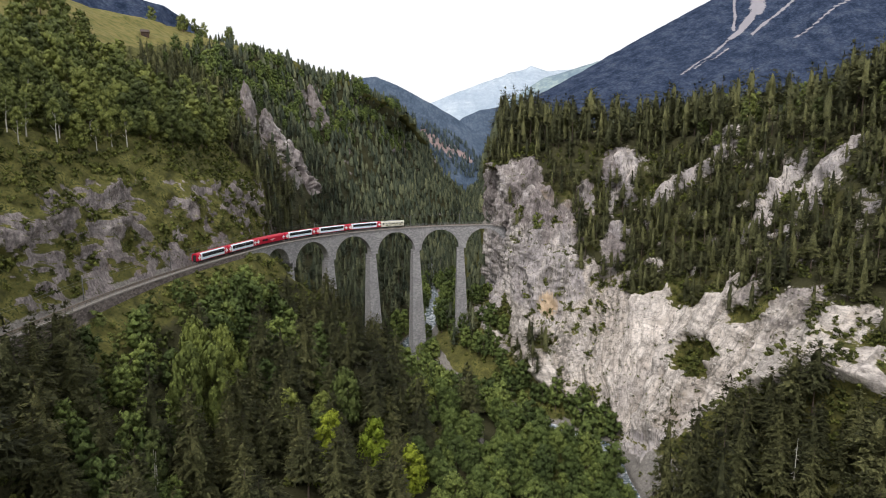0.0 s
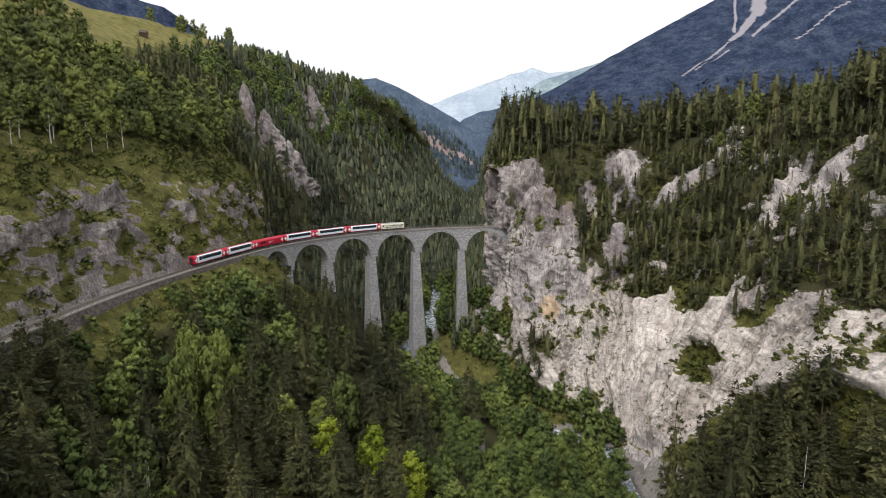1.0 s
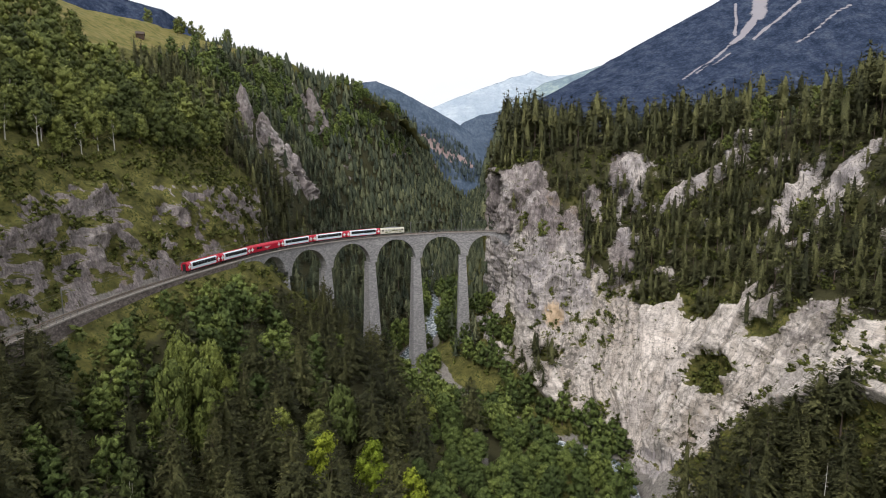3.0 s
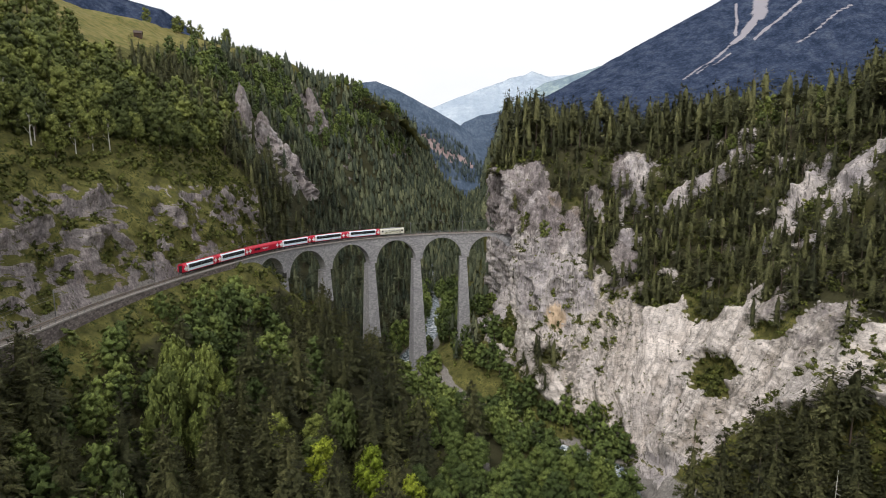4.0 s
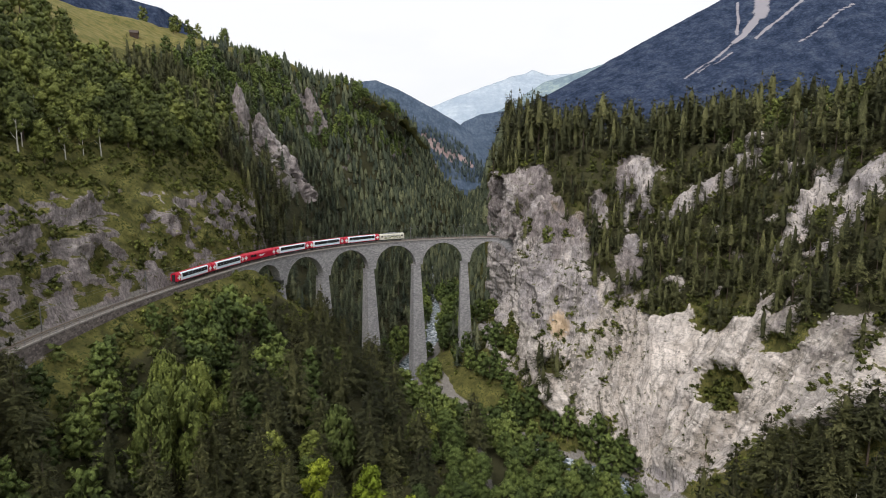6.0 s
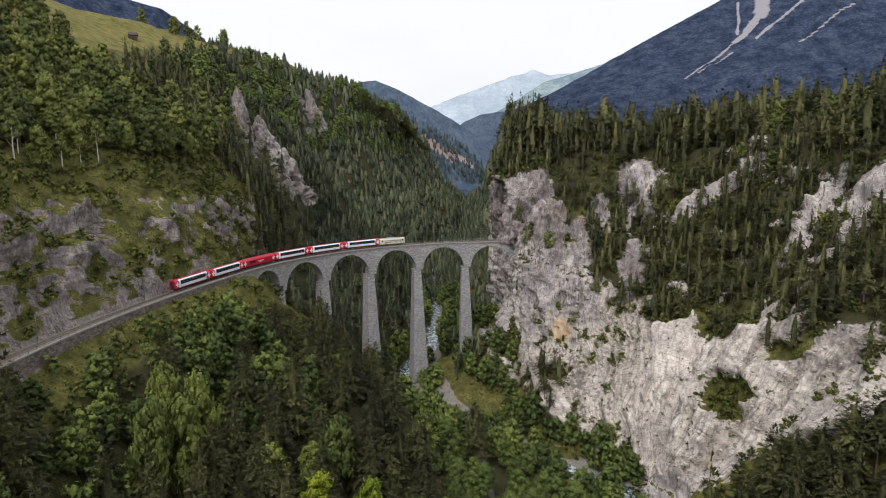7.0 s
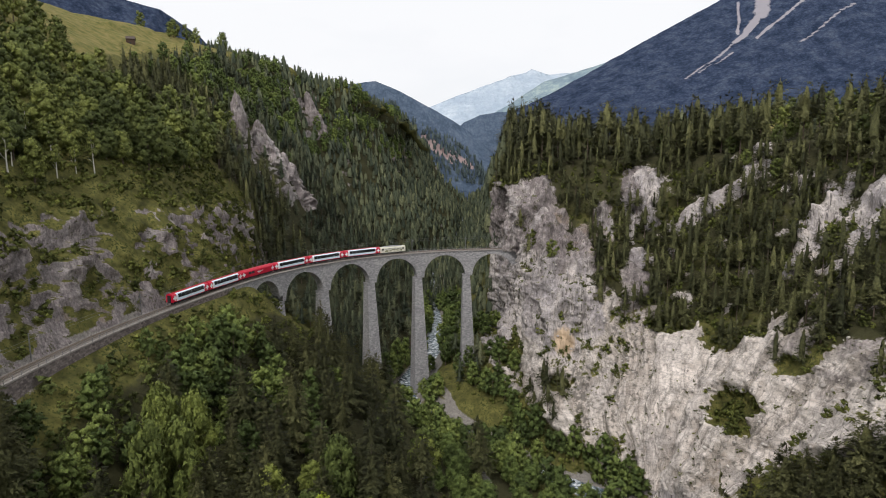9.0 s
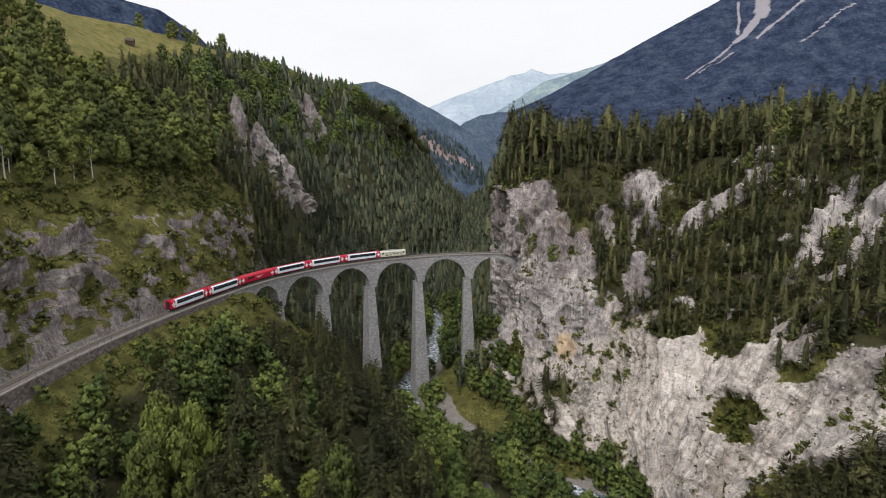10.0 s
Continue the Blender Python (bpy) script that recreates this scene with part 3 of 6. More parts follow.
# gravel tracks along the river
PATHS = [[(-6, 345), (-4, 326), (-7, 312), (-6, 300), (0, 284), (4, 272), (12, 262)], [(5, 246), (7, 240), (10, 222), (12, 205), (14, 180)]]
OCHRE_AT = (46, 261, 35)
OUTCROPS = [(100, 288, 77, 7, 7, 4, 0.9), (120, 286, 90, 14, 5, 6, 0.9), (138, 232, 84, 8, 8, 6, 0.8),
            (110, 128, 36, 10, 8, 10, 0.9)]
BARE_RUNS = [(139, 299, 128, 285, 4.5), (128, 285, 98, 288, 4), (155, 235, 140, 229, 6), (140, 229, 124, 214, 4.5), (138, 247, 130, 240, 4.5), (130, 240, 119, 230, 4), (88, 306, 86, 298, 8), (70, 299, 68, 290, 4.5),
             (80, 277, 76, 268, 6), (59, 288, 56, 278, 5), (40, 306, 50, 270, 9)]
THICKETS = [(86, 204, 30, 8, 9, 6), (84, 248, 50, 8, 8, 7), (104, 196, 46, 5, 7, 4), (112, 176, 46, 6, 6, 4), (46, 258, 16, 6, 6, 6), (28, 285, 22, 7, 11, 7), (104, 222, 46, 9, 8, 9), (98, 232, 44, 7, 6, 10), (122, 150, 52, 10, 8, 5), (116, 140, 46, 8, 10, 5)]

rock_m, pale_m, meadow_m, gravel_m = cover_masks(P0, v_, u_)


def normals_of(g):
    du = np.gradient(g, axis=1)
    dv = np.gradient(g, axis=0)
    n = np.cross(du, dv)
    n /= np.linalg.norm(n, axis=2, keepdims=True) + 1e-9
    return np.where(n[..., 2:3] < -0.2, -n, n)


nrm = normals_of(GRID).reshape(-1, 3)
bench = bump01(v_, V["rock_foot"] - 0.02, V["wall_foot"], 0.08) * bump01(u_, 0, 6.6, 0.4)
water = bump01(v_, V["left_bank"], V["right_bank"], 0.05)
stretch = P0 * np.array([1, 1, 0.28])
ribs = fbm(stretch, 17, 4, 41, True) - 0.62            # upright ribs and gullies
crags = fbm(P0, 6.5, 4, 51, True) - 0.6
ledge = fbm(P0 * np.array([0.4, 0.4, 1]), 5.0, 3, 61)
soft = fbm(P0, 30, 4, 71)
amount = rock_m * (ribs * np.where(v_ > V["right_bank"], 15, 9 + 7 * (u_ > 8.4)) + crags * 6.0 + ledge * 1.6 + (fbm(P0, 2.6, 2, 55, True) - 0.6) * 1.6) + (1 - rock_m) * (soft * 2.2 + fbm(P0, 5, 3, 77) * 0.5)
# gullies that run down the white cliff
fan = np.arctan2(P0[:, 1] - 200, P0[:, 0] - 58)
run = np.hypot(P0[:, 0] - 58, P0[:, 1] - 200)
fall = np.stack([fan * 46 + fbm(P0, 14, 4, 99) * 6, run * 0.22 + fbm(P0, 10, 3, 98) * 2, P0[:, 2] * 0.06], 1)
chutes = (fbm(fall, 19, 3, 101, True) - 0.6) * 20 + (fbm(fall * np.array([1, 0.7, 1]), 6.5, 2, 105, True) - 0.6) * 5 + (fbm(P0, 5, 4, 106, True) - 0.6) * 2.5
apron = bump01(v_, V["cliff_foot"] - 0.05, V["cliff_mid"] + 0.3, 0.2) * bump01(u_, 2.0, 7.6, 0.5)
apron = apron * (1 - np.clip((u_ - 6.25 + 0.35 * fbm(P0, 9, 3, 108)) / 0.25, 0, 1) * np.clip((v_ - V["cliff_foot"] - 0.38) / 0.15, 0, 1))
amount = amount * (1 - 0.85 * apron) + apron * rock_m * chutes
tall = bump01(v_, V["cliff_foot"] + 0.3, V["crest"] - 0.2, 0.2) * bump01(u_, 6.6, 9.0, 0.4)
amount = amount + tall * rock_m * (fbm(P0 * np.array([1, 1, 0.14]), 5.5, 3, 107, True) - 0.6) * 6
calm = np.clip(1 - bench - water, 0, 1) * np.clip((np.abs(v_ - V["rock_foot"])) / 0.5, 0.15, 1)
amount = amount * calm - water * 1.3
far = np.clip((u_ - 9) / 2, 0, 1) * (v_ < V["left_bank"])
amount = amount + far * (fbm(stretch, 70, 3, 91, True) - 0.6) * 30 * calm
P1 = P0 + nrm * amount[:, None]
nv, nu = len(ACROSS), len(ALONG)
# needle litter under the conifers
LITTER = np.maximum(bump01(v_, V["meadow"] + 0.25, V["left_bank"] - 0.4, 0.2) * bump01(u_, 8.35, 12, 0.25), bump01(v_, V["cliff_mid"] + 0.1, V["plateau"] - 0.3, 0.2) * bump01(u_, 1, 9, 0.3) * (0.75 + 0.6 * fbm(P0, 14, 3, 111)))
LITTER = np.clip(np.maximum(LITTER, bump01(v_, V["wall_foot"] + 0.4, V["left_bank"] - 0.5, 0.2) * bump01(u_, 0.5, 7.4, 0.3)), 0, 1)
# ochre stain on the wall beside the tunnel
OCHRE = np.clip(1.5 - np.sqrt(((P1[:, 0] - OCHRE_AT[0]) / 4.6) ** 2 + ((P1[:, 1] - OCHRE_AT[1]) / 9) ** 2 + ((P1[:, 2] - OCHRE_AT[2]) / 6) ** 2), 0, 1)
LAND = P1.reshape(nv, nu, 3)
lie = np.abs(normals_of(LAND)[..., 2]).ravel()
ledges = np.where(v_ < V["left_bank"], np.clip((lie - 0.5) * 2.2, 0, 0.8), np.clip((lie - 0.72) * 1.6, 0, 0.5))
rock_m = np.clip(rock_m - ledges * (rock_m > 0.15) + np.clip(0.35 - lie, 0, 0.3) * (rock_m > 0.25), 0, 1)
ROCK = rock_m.reshape(nv, nu)


def build_ground():
    a = np.arange(nv * nu).reshape(nv, nu)
    q = np.stack([a[:-1, :-1], a[:-1, 1:], a[1:, 1:], a[1:, :-1]], -1).reshape(-1, 4)
    tris = np.concatenate([q[:, [0, 1, 2]], q[:, [0, 2, 3]]])
    me = fast_mesh("ground", P1, tris, [M_GROUND])
    c = me.attributes.new("cover", "FLOAT_COLOR", "POINT")
    c.data.foreach_set("color", np.stack([rock_m, pale_m, meadow_m, gravel_m], 1).astype(np.float32).ravel())
    w = me.attributes.new("fall", "FLOAT_VECTOR", "POINT")
    w.data.foreach_set("vector", fall.astype(np.float32).ravel())
    w = me.attributes.new("apron", "FLOAT_COLOR", "POINT")
    w.data.foreach_set("color", np.stack([apron, OCHRE, LITTER, 0 * apron + 1], 1).astype(np.float32).ravel())
    me.polygons.foreach_set("use_smooth", np.ones(len(me.polygons), bool))
    return tagged(new("ground", me), "steep gorge sides of grass, scrub and pale rock", "ground", kind="structure")


build_ground()


# ---------------------------------------------------------------- the river
def build_river():
    k0, k1 = LINES[V["left_bank"]], LINES[V["right_bank"]]
    n = 9
    t = np.linspace(-0.1, 1.1, n)[:, None, None]
    g = k0[None] * (1 - t) + k1[None] * t
    g[..., 2] = (k0[:, 2] + k1[:, 2])[None] / 2 - 0.55
    p = g.reshape(-1, 3)
    p[:, 2] += fbm(p, 2.5, 3, 5) * 0.22
    a = np.arange(len(p)).reshape(n, -1)
    q = np.stack([a[:-1, :-1], a[:-1, 1:], a[1:, 1:], a[1:, :-1]], -1).reshape(-1, 4)
    m = Nodes("river_water", 0.12, 0.5)
    foam = m.noise(0.55, 7, 0.7)
    m.color(m.ramp(foam, (0.4, (0.06, 0.085, 0.1)), (0.52, (0.2, 0.24, 0.27)), (0.62, (0.68, 0.71, 0.73))))
    m.l.new(m.ramp(foam, (0.45, (0.1,) * 3), (0.65, (0.7,) * 3)), m.b.inputs["Roughness"])
    m.bump(m.noise(1.5, 4), 0.6, 0.3)
    me = fast_mesh("water", p, np.concatenate([q[:, [0, 1, 2]], q[:, [0, 2, 3]]]), [m.mat])
    me.polygons.foreach_set("use_smooth", np.ones(len(me.polygons), bool))
    tagged(new("water", me), "shallow foaming grey-blue mountain river", "river", kind="structure")


build_river()

# ---------------------------------------------------------------- viaduct
PIERS = [21.0 + 23.4 * k for k in range(5)]
HALF_W, SPRING = 2.3, 11.6


def deck_z(s):
    return DECK_Z - GRADE * s


def curved(verts):
    """(s, side, z) to the world."""
    v = np.asarray(verts, float)
    p = line_at(v[:, 0], v[:, 1])
    p[:, 2] = v[:, 2]
    return p


def span_mesh(s0, s1, r):
    """One arched span: two spandrel faces, the vault between them and the top."""
    mid, n = (s0 + s1) / 2, 40
    crown = deck_z(mid) - SPRING + 10.0
    x = np.concatenate([[s0], mid - r * np.cos(np.linspace(0, math.pi, n)), [s1]])
    zs = crown - r
    arch = np.concatenate([[zs], zs + r * np.sin(np.linspace(0, math.pi, n)), [zs]])
    v, f, uv = [], [], []
    for side in (HALF_W, -HALF_W):
        o = len(v)
        for xx, za in zip(x, arch):
            for t in (0, 0.5, 1):
                z = za + (deck_z(xx) - za) * t
                v.append((xx, side, z))
                uv.append((xx, z))
        for k in range(len(x) - 1):
            for j in (0, 1):
                q = (o + 3 * k + j, o + 3 * k + 3 + j, o + 3 * k + 4 + j, o + 3 * k + 1 + j)
                f.append(q if side < 0 else q[::-1])
    o = len(v)
    length = 0.0
    for k in range(1, len(x) - 1):
        if k > 1:
            length += math.hypot(x[k] - x[k - 1], arch[k] - arch[k - 1])
        for side in (HALF_W, -HALF_W):
            v.append((x[k], side, arch[k]))
            uv.append((side, length))
    for k in range(len(x) - 3):
        f.append((o + 2 * k, o + 2 * k + 1, o + 2 * k + 3, o + 2 * k + 2))
    o = len(v)
    for xx in x:
        for side in (HALF_W, -HALF_W):
            v.append((xx, side, deck_z(xx) - 0.02))
            uv.append((xx, side))
    for k in range(len(x) - 1):
        f.append((o + 2 * k, o + 2 * k + 2, o + 2 * k + 3, o + 2 * k + 1))
    return mesh_of("span", curved(v), f, [M_STONE], uv=uv)


def ring_mesh(s0, s1, r, side):
    """The ring of voussoirs on a face, a little proud."""
    mid, zs = (s0 + s1) / 2, deck_z((s0 + s1) / 2) - SPRING + 10.0 - r
    b = Build()
    n = 34
    for k in range(n):
        a0, a1 = math.pi * (k + 0.04) / n, math.pi * (k + 0.96) / n
        outer = r + (0.85 if k % 2 else 0.95)
        vs = []
        for off in (side * (HALF_W - 0.15), side * (HALF_W + 0.06)):
            for rad, a in ((r - 0.02, a0), (r - 0.02, a1), (outer, a1), (outer, a0)):
                vs.append((mid - rad * math.cos(a), off, zs + rad * math.sin(a)))
        w = curved(vs)
        fs = [(0, 1, 2, 3), (7, 6, 5, 4), (0, 4, 5, 1), (1, 5, 6, 2), (2, 6, 7, 3), (3, 7, 4, 0)]
        b.add(w, fs, [(p[0], p[2]) for p in vs])
    return b.mesh("voussoirs", M_STONE)


def pier_mesh(s, foot):
    """A tall tapering pier with slightly battered faces and rough quoins."""
    top = deck_z(s) - SPRING + 0.05
    m = line_pose(s)
    m.translation.z = 0
    n = 26
    b = Build()
    vs, uv = [], []
    for k in range(n):
        z = top + (foot - top) * k / (n - 1)
        drop = top - z
        hx, hy = 1.68 + drop * 0.036, HALF_W + drop * 0.045
        for cx, cy, w in ((-hx, -hy, 0), (hx, -hy, 2 * hx), (hx, hy, 2 * hx + 2 * hy), (-hx, hy, 4 * hx + 2 * hy), (-hx, -hy, 4 * hx + 4 * hy)):
            vs.append(m @ Vector((cx, cy, z)))
            uv.append((w, z))
    fs = [(5 * k + j, 5 * k + 5 + j, 5 * k + 6 + j, 5 * k + 1 + j) for k in range(n - 1) for j in range(4)]
    b.add(vs, fs, uv)
    # impost course under the vault
    b2 = [m @ Vector((x, y, z)) for z in (top - 0.45, top) for x, y in ((-1.78, -HALF_W - 0.12), (1.78, -HALF_W - 0.12), (1.78, HALF_W + 0.12), (-1.78, HALF_W + 0.12))]
    b.add(b2, [(3, 2, 1, 0), (4, 5, 6, 7), (0, 1, 5, 4), (1, 2, 6, 5), (2, 3, 7, 6), (3, 0, 4, 7)])
    return b.mesh("pier", M_STONE)


def strip(s0, s1, step, section, name, mat):
    """A bar of that (side, up) section along the line; its height follows the deck."""
    s = np.arange(s0, s1 + step * 0.5, step)
    n = len(section)
    v, uv = [], []
    for x in s:
        run = 0
        for k, (side, up) in enumerate(section):
            v.append((x, side, deck_z(x) + up))
            uv.append((x, run))
            q = section[(k + 1) % n]
            run += math.hypot(q[0] - side, q[1] - up)
    f = [(i * n + k, i * n + (k + 1) % n, (i + 1) * n + (k + 1) % n, (i + 1) * n + k) for i in range(len(s) - 1) for k in range(n)]
    f += [tuple(range(n))[::-1], tuple((len(s) - 1) * n + k for k in range(n))]
    return mesh_of(name, curved(v), f, [mat], uv=uv)


def ground_under(x, y):
    d = (LAND[..., 0] - x) ** 2 + (LAND[..., 1] - y) ** 2
    near = np.argsort(d.ravel())[:6]
    return float(LAND.reshape(-1, 3)[near, 2].min())


POST = Build().box((-0.05, -0.05, 0), (0.05, 0.05, 1.05)).mesh("post", M_IRON)


def build_viaduct():
    root = tagged(new("viaduct"), "tall curved viaduct of grey limestone with six round arches", "bridge")
    edges = [-2.4, *PIERS, 132.5]
    for s0, s1 in zip(edges, edges[1:]):
        r = 10.0 if s1 - s0 > 22 else (s1 - s0) / 2 - 1.6
        sp = part("arch_span", span_mesh(s0, s1, r), root)
        for side in (1, -1):
            part("arch_ring", ring_mesh(s0, s1, r, side), sp)
    for s in PIERS:
        p = line_at(s)
        part("pier", pier_mesh(s, ground_under(p[0], p[1]) - 5), root)
    part("abutment", strip(130.6, 146, 1.4, [(-2.3, -13), (2.3, -13), (2.3, 0), (-2.3, 0)], "abutment", M_STONE), root)
    for sg in (1, -1):
        part("coping", strip(-2, 146, 1.5, [(sg * 2.0, 0.0), (sg * 2.62, 0.0), (sg * 2.62, 0.3), (sg * 2.0, 0.3)], "coping", M_COPING), root)
        for s in np.arange(-1.5, 146, 2.0):
            part("railing_post", POST, root).matrix_basis = line_pose(s, sg * 2.45, 0.3)
        for up in (0.8, 1.28):
            part("handrail", strip(-1.5, 146, 1.5, [(sg * 2.42, up), (sg * 2.48, up), (sg * 2.48, up + 0.05), (sg * 2.42, up + 0.05)], "handrail", M_IRON), root)
    # small corbels under the coping on both faces
    b = Build()
    for s in np.arange(0, 140, 0.9):
        for sg in (1, -1):
            b.box((-0.2, -0.18, -0.32), (0.2, 0.18, 0.0), line_pose(s, sg * 2.38, 0.0))
    tagged(part("corbels", b.mesh("corbels", M_STONE), root), kind="stuff")


build_viaduct()


def build_track():
    root = tagged(new("railway_track"), "single metre-gauge track on grey-brown ballast", "railway track", kind="structure")
    part("ballast_bed", strip(-30, 350, 1.5, [(-1.95, 0.02), (1.95, 0.02), (1.35, 0.3), (-1.35, 0.3)], "ballast_bed", M_BALLAST), root)
    for sg in (1, -1):
        part("rail", strip(-30, 350, 1.5, [(sg * 0.5 - 0.05, 0.36), (sg * 0.5 + 0.05, 0.36), (sg * 0.5 + 0.035, 0.52), (sg * 0.5 - 0.035, 0.52)], "rail", M_RAIL), root)
    b = Build()
    for s in np.arange(-10, 350, 0.65):
        b.box((-0.12, -0.95, 0.2), (0.12, 0.95, 0.36), line_pose(s))
    tagged(part("sleepers", b.mesh("sleepers", M_SLEEPER), root), kind="stuff")


build_track()


def build_wall():
    root = tagged(new("retaining_wall"), "rough stone retaining wall below the railway with a small arch", "retaining wall")
    s = np.arange(144, 330, 1.0)
    arch_s, arch_r = 234.5, 2.6
    v, f, uv = [], [], []
    for k, x in enumerate(s):
        depth = np.interp(x, [144, 150, 178, 205, 225, 250], [5, 4, 4, 5, 7, 9])
        for j in range(9):
            t = j / 8
            z = deck_z(x) - depth * t
            v.append((x, 2.35 + depth * t * 0.1, z))
            uv.append((x, z))
    for k in range(len(s) - 1):
        for j in range(8):
            zc = deck_z(s[k]) - 12 * (j + 0.5) / 8 * 0.95
            if math.hypot(s[k] + 0.5 - arch_s, max(0, zc - (deck_z(arch_s) - 5.4))) < arch_r and zc < deck_z(arch_s) - 2.4:
                continue
            f.append((9 * k + j, 9 * k + 9 + j, 9 * k + 10 + j, 9 * k + 1 + j))
    part("wall_face", mesh_of("wall_face", curved(v), f, [M_WALL], uv=uv), root)
    b = Build()
    n = 13
    for k in range(n):
        a0, a1 = math.pi * k / n, math.pi * (k + 0.94) / n
        vs = []
        for off in (1.2, 3.05):
            for rad, a in ((arch_r - 0.1, a0), (arch_r - 0.1, a1), (arch_r + 0.6, a1), (arch_r + 0.6, a0)):
                vs.append((arch_s - rad * math.cos(a), off, deck_z(arch_s) - 5.6 + rad * math.sin(a)))
        b.add(curved(vs), [(0, 1, 2, 3), (7, 6, 5, 4), (0, 4, 5, 1), (1, 5, 6, 2), (2, 6, 7, 3), (3, 7, 4, 0)], [(p[0], p[2]) for p in vs])
    part("arch_ring", b.mesh("arch_ring", M_STONE), root)
    part("coping", strip(146, 330, 2.0, [(1.9, -0.12), (2.6, -0.12), (2.6, 0.25), (1.9, 0.25)], "coping", M_COPING), root)
    fence = tagged(new("railing"), "plain iron railing along the wall beside the track", "railing")
    for s_ in np.arange(166, 330, 2.6):
        part("post", POST, fence).matrix_basis = line_pose(s_, 2.4, 0.25)
    for up in (0.65, 1.2):
        part("rail", strip(166, 330, 2.6, [(2.36, up), (2.44, up), (2.44, up + 0.07), (2.36, up + 0.07)], "rail", M_IRON), fence)


build_wall()

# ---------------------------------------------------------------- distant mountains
# Aerial haze is painted straight into these base colours.
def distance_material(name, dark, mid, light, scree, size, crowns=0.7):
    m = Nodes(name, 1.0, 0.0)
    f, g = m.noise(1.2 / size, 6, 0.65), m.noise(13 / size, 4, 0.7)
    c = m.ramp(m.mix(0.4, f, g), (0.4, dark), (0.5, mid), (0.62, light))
    # Crown cells: brighter middles, dark gaps between trees painted in.
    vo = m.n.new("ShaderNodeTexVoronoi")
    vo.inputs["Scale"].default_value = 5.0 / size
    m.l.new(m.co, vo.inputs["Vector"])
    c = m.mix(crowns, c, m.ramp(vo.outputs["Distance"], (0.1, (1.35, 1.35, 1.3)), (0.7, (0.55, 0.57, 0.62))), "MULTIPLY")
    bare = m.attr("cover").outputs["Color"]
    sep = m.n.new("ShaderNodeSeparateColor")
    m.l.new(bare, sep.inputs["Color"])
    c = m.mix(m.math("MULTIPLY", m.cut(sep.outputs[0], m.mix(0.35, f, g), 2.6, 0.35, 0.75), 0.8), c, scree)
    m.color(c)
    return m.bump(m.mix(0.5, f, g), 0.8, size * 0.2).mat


def near_segment(q, a, b):
    a, b = np.array(a, float), np.array(b, float)
    t = np.clip(((q - a) @ (b - a)) / ((b - a) @ (b - a)), 0, 1)
    return np.linalg.norm(q - a - t[:, None] * (b - a), axis=1)


def build_mountain(name, label, ridge, foot, mat, rough, nr=150, nh=46, scars=(), back=400):
    """A mountainside from its skyline down to its foot, with a back slope behind."""
    ridge, foot = np.array(ridge, float), np.array(foot, float)
    k = np.linspace(0, len(ridge) - 1, nr)
    i = np.arange(len(ridge))
    r = np.stack([np.interp(k, i, ridge[:, c]) for c in range(3)], 1)
    f = np.stack([np.interp(k, i, foot[:, c]) for c in range(3)], 1)
    h = np.linspace(0, 1, nh)[:, None, None]
    front = r[None] * (1 - h) + f[None] * h
    rear = r + np.array([0, back, -0.6 * back])
    p = np.concatenate([rear[None], front]).reshape(-1, 3)
    amp = np.repeat(np.concatenate([[0], np.clip(np.linspace(0.12, 1.6, nh), 0, 1)]), nr)
    d = (fbm(p, rough * 9, 5, 12, True) - 0.6) * rough * 2.2 + fbm(p, rough * 1.5, 3, 14) * rough * 0.25
    p = p + np.stack([0.25 * d, -0.6 * d, 0.75 * d], 1) * amp[:, None]
    p[:, 2] += np.repeat(np.concatenate([[0, 1], np.zeros(nh - 1)]), nr) * fbm(p, rough * 2, 3, 18) * rough * 0.12
    a = np.arange(len(p)).reshape(nh + 1, nr)
    q = np.stack([a[:-1, :-1], a[:-1, 1:], a[1:, 1:], a[1:, :-1]], -1).reshape(-1, 4)
    me = fast_mesh(name, p, np.concatenate([q[:, [0, 2, 1]], q[:, [0, 3, 2]]]), [mat])
    bare = np.zeros(len(p))
    kk = np.tile(k, nh + 1)
    hh = np.repeat(np.concatenate([[-0.1], np.linspace(0, 1, nh)]), nr)
    for (r0, h0), (r1, h1), w in scars:
        bare = np.maximum(bare, np.clip(1.4 - near_segment(np.stack([kk, hh * 2], 1), (r0, h0 * 2), (r1, h1 * 2)) / w, 0, 1))
    c = me.attributes.new("cover", "FLOAT_COLOR", "POINT")
    c.data.foreach_set("color", np.stack([bare, bare, bare, bare], 1).astype(np.float32).ravel())
    me.polygons.foreach_set("use_smooth", np.ones(len(me.polygons), bool))
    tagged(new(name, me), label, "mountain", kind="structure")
    return p.reshape(nh + 1, nr, 3)


# pale scree runs on the mountainside: along the ridge, share of the way down, width
SCARS = [((4.5, 0.12), (4.3, 0.26), 0.085), ((4.3, 0.26), (4.12, 0.31), 0.05), ((4.22, 0.3), (3.95, 0.35), 0.031), ((4.19, 0.1), (4.02, 0.3), 0.0188), ((3.95, 0.35), (3.4, 0.5), 0.0137), ((3.89, 0.41), (3.52, 0.49), 0.0111), ((4.75, 0.3), (4.17, 0.38), 0.0154), ((5.11, 0.43), (4.45, 0.52), 0.0111)]
# Blue and pale tones below are haze put into each range's colour.
M_HAZE_BLUE = distance_material("hazed_forest", (0.025, 0.037, 0.066), (0.047, 0.064, 0.11), (0.083, 0.104, 0.15), (0.4, 0.375, 0.4), 45, 0.55)
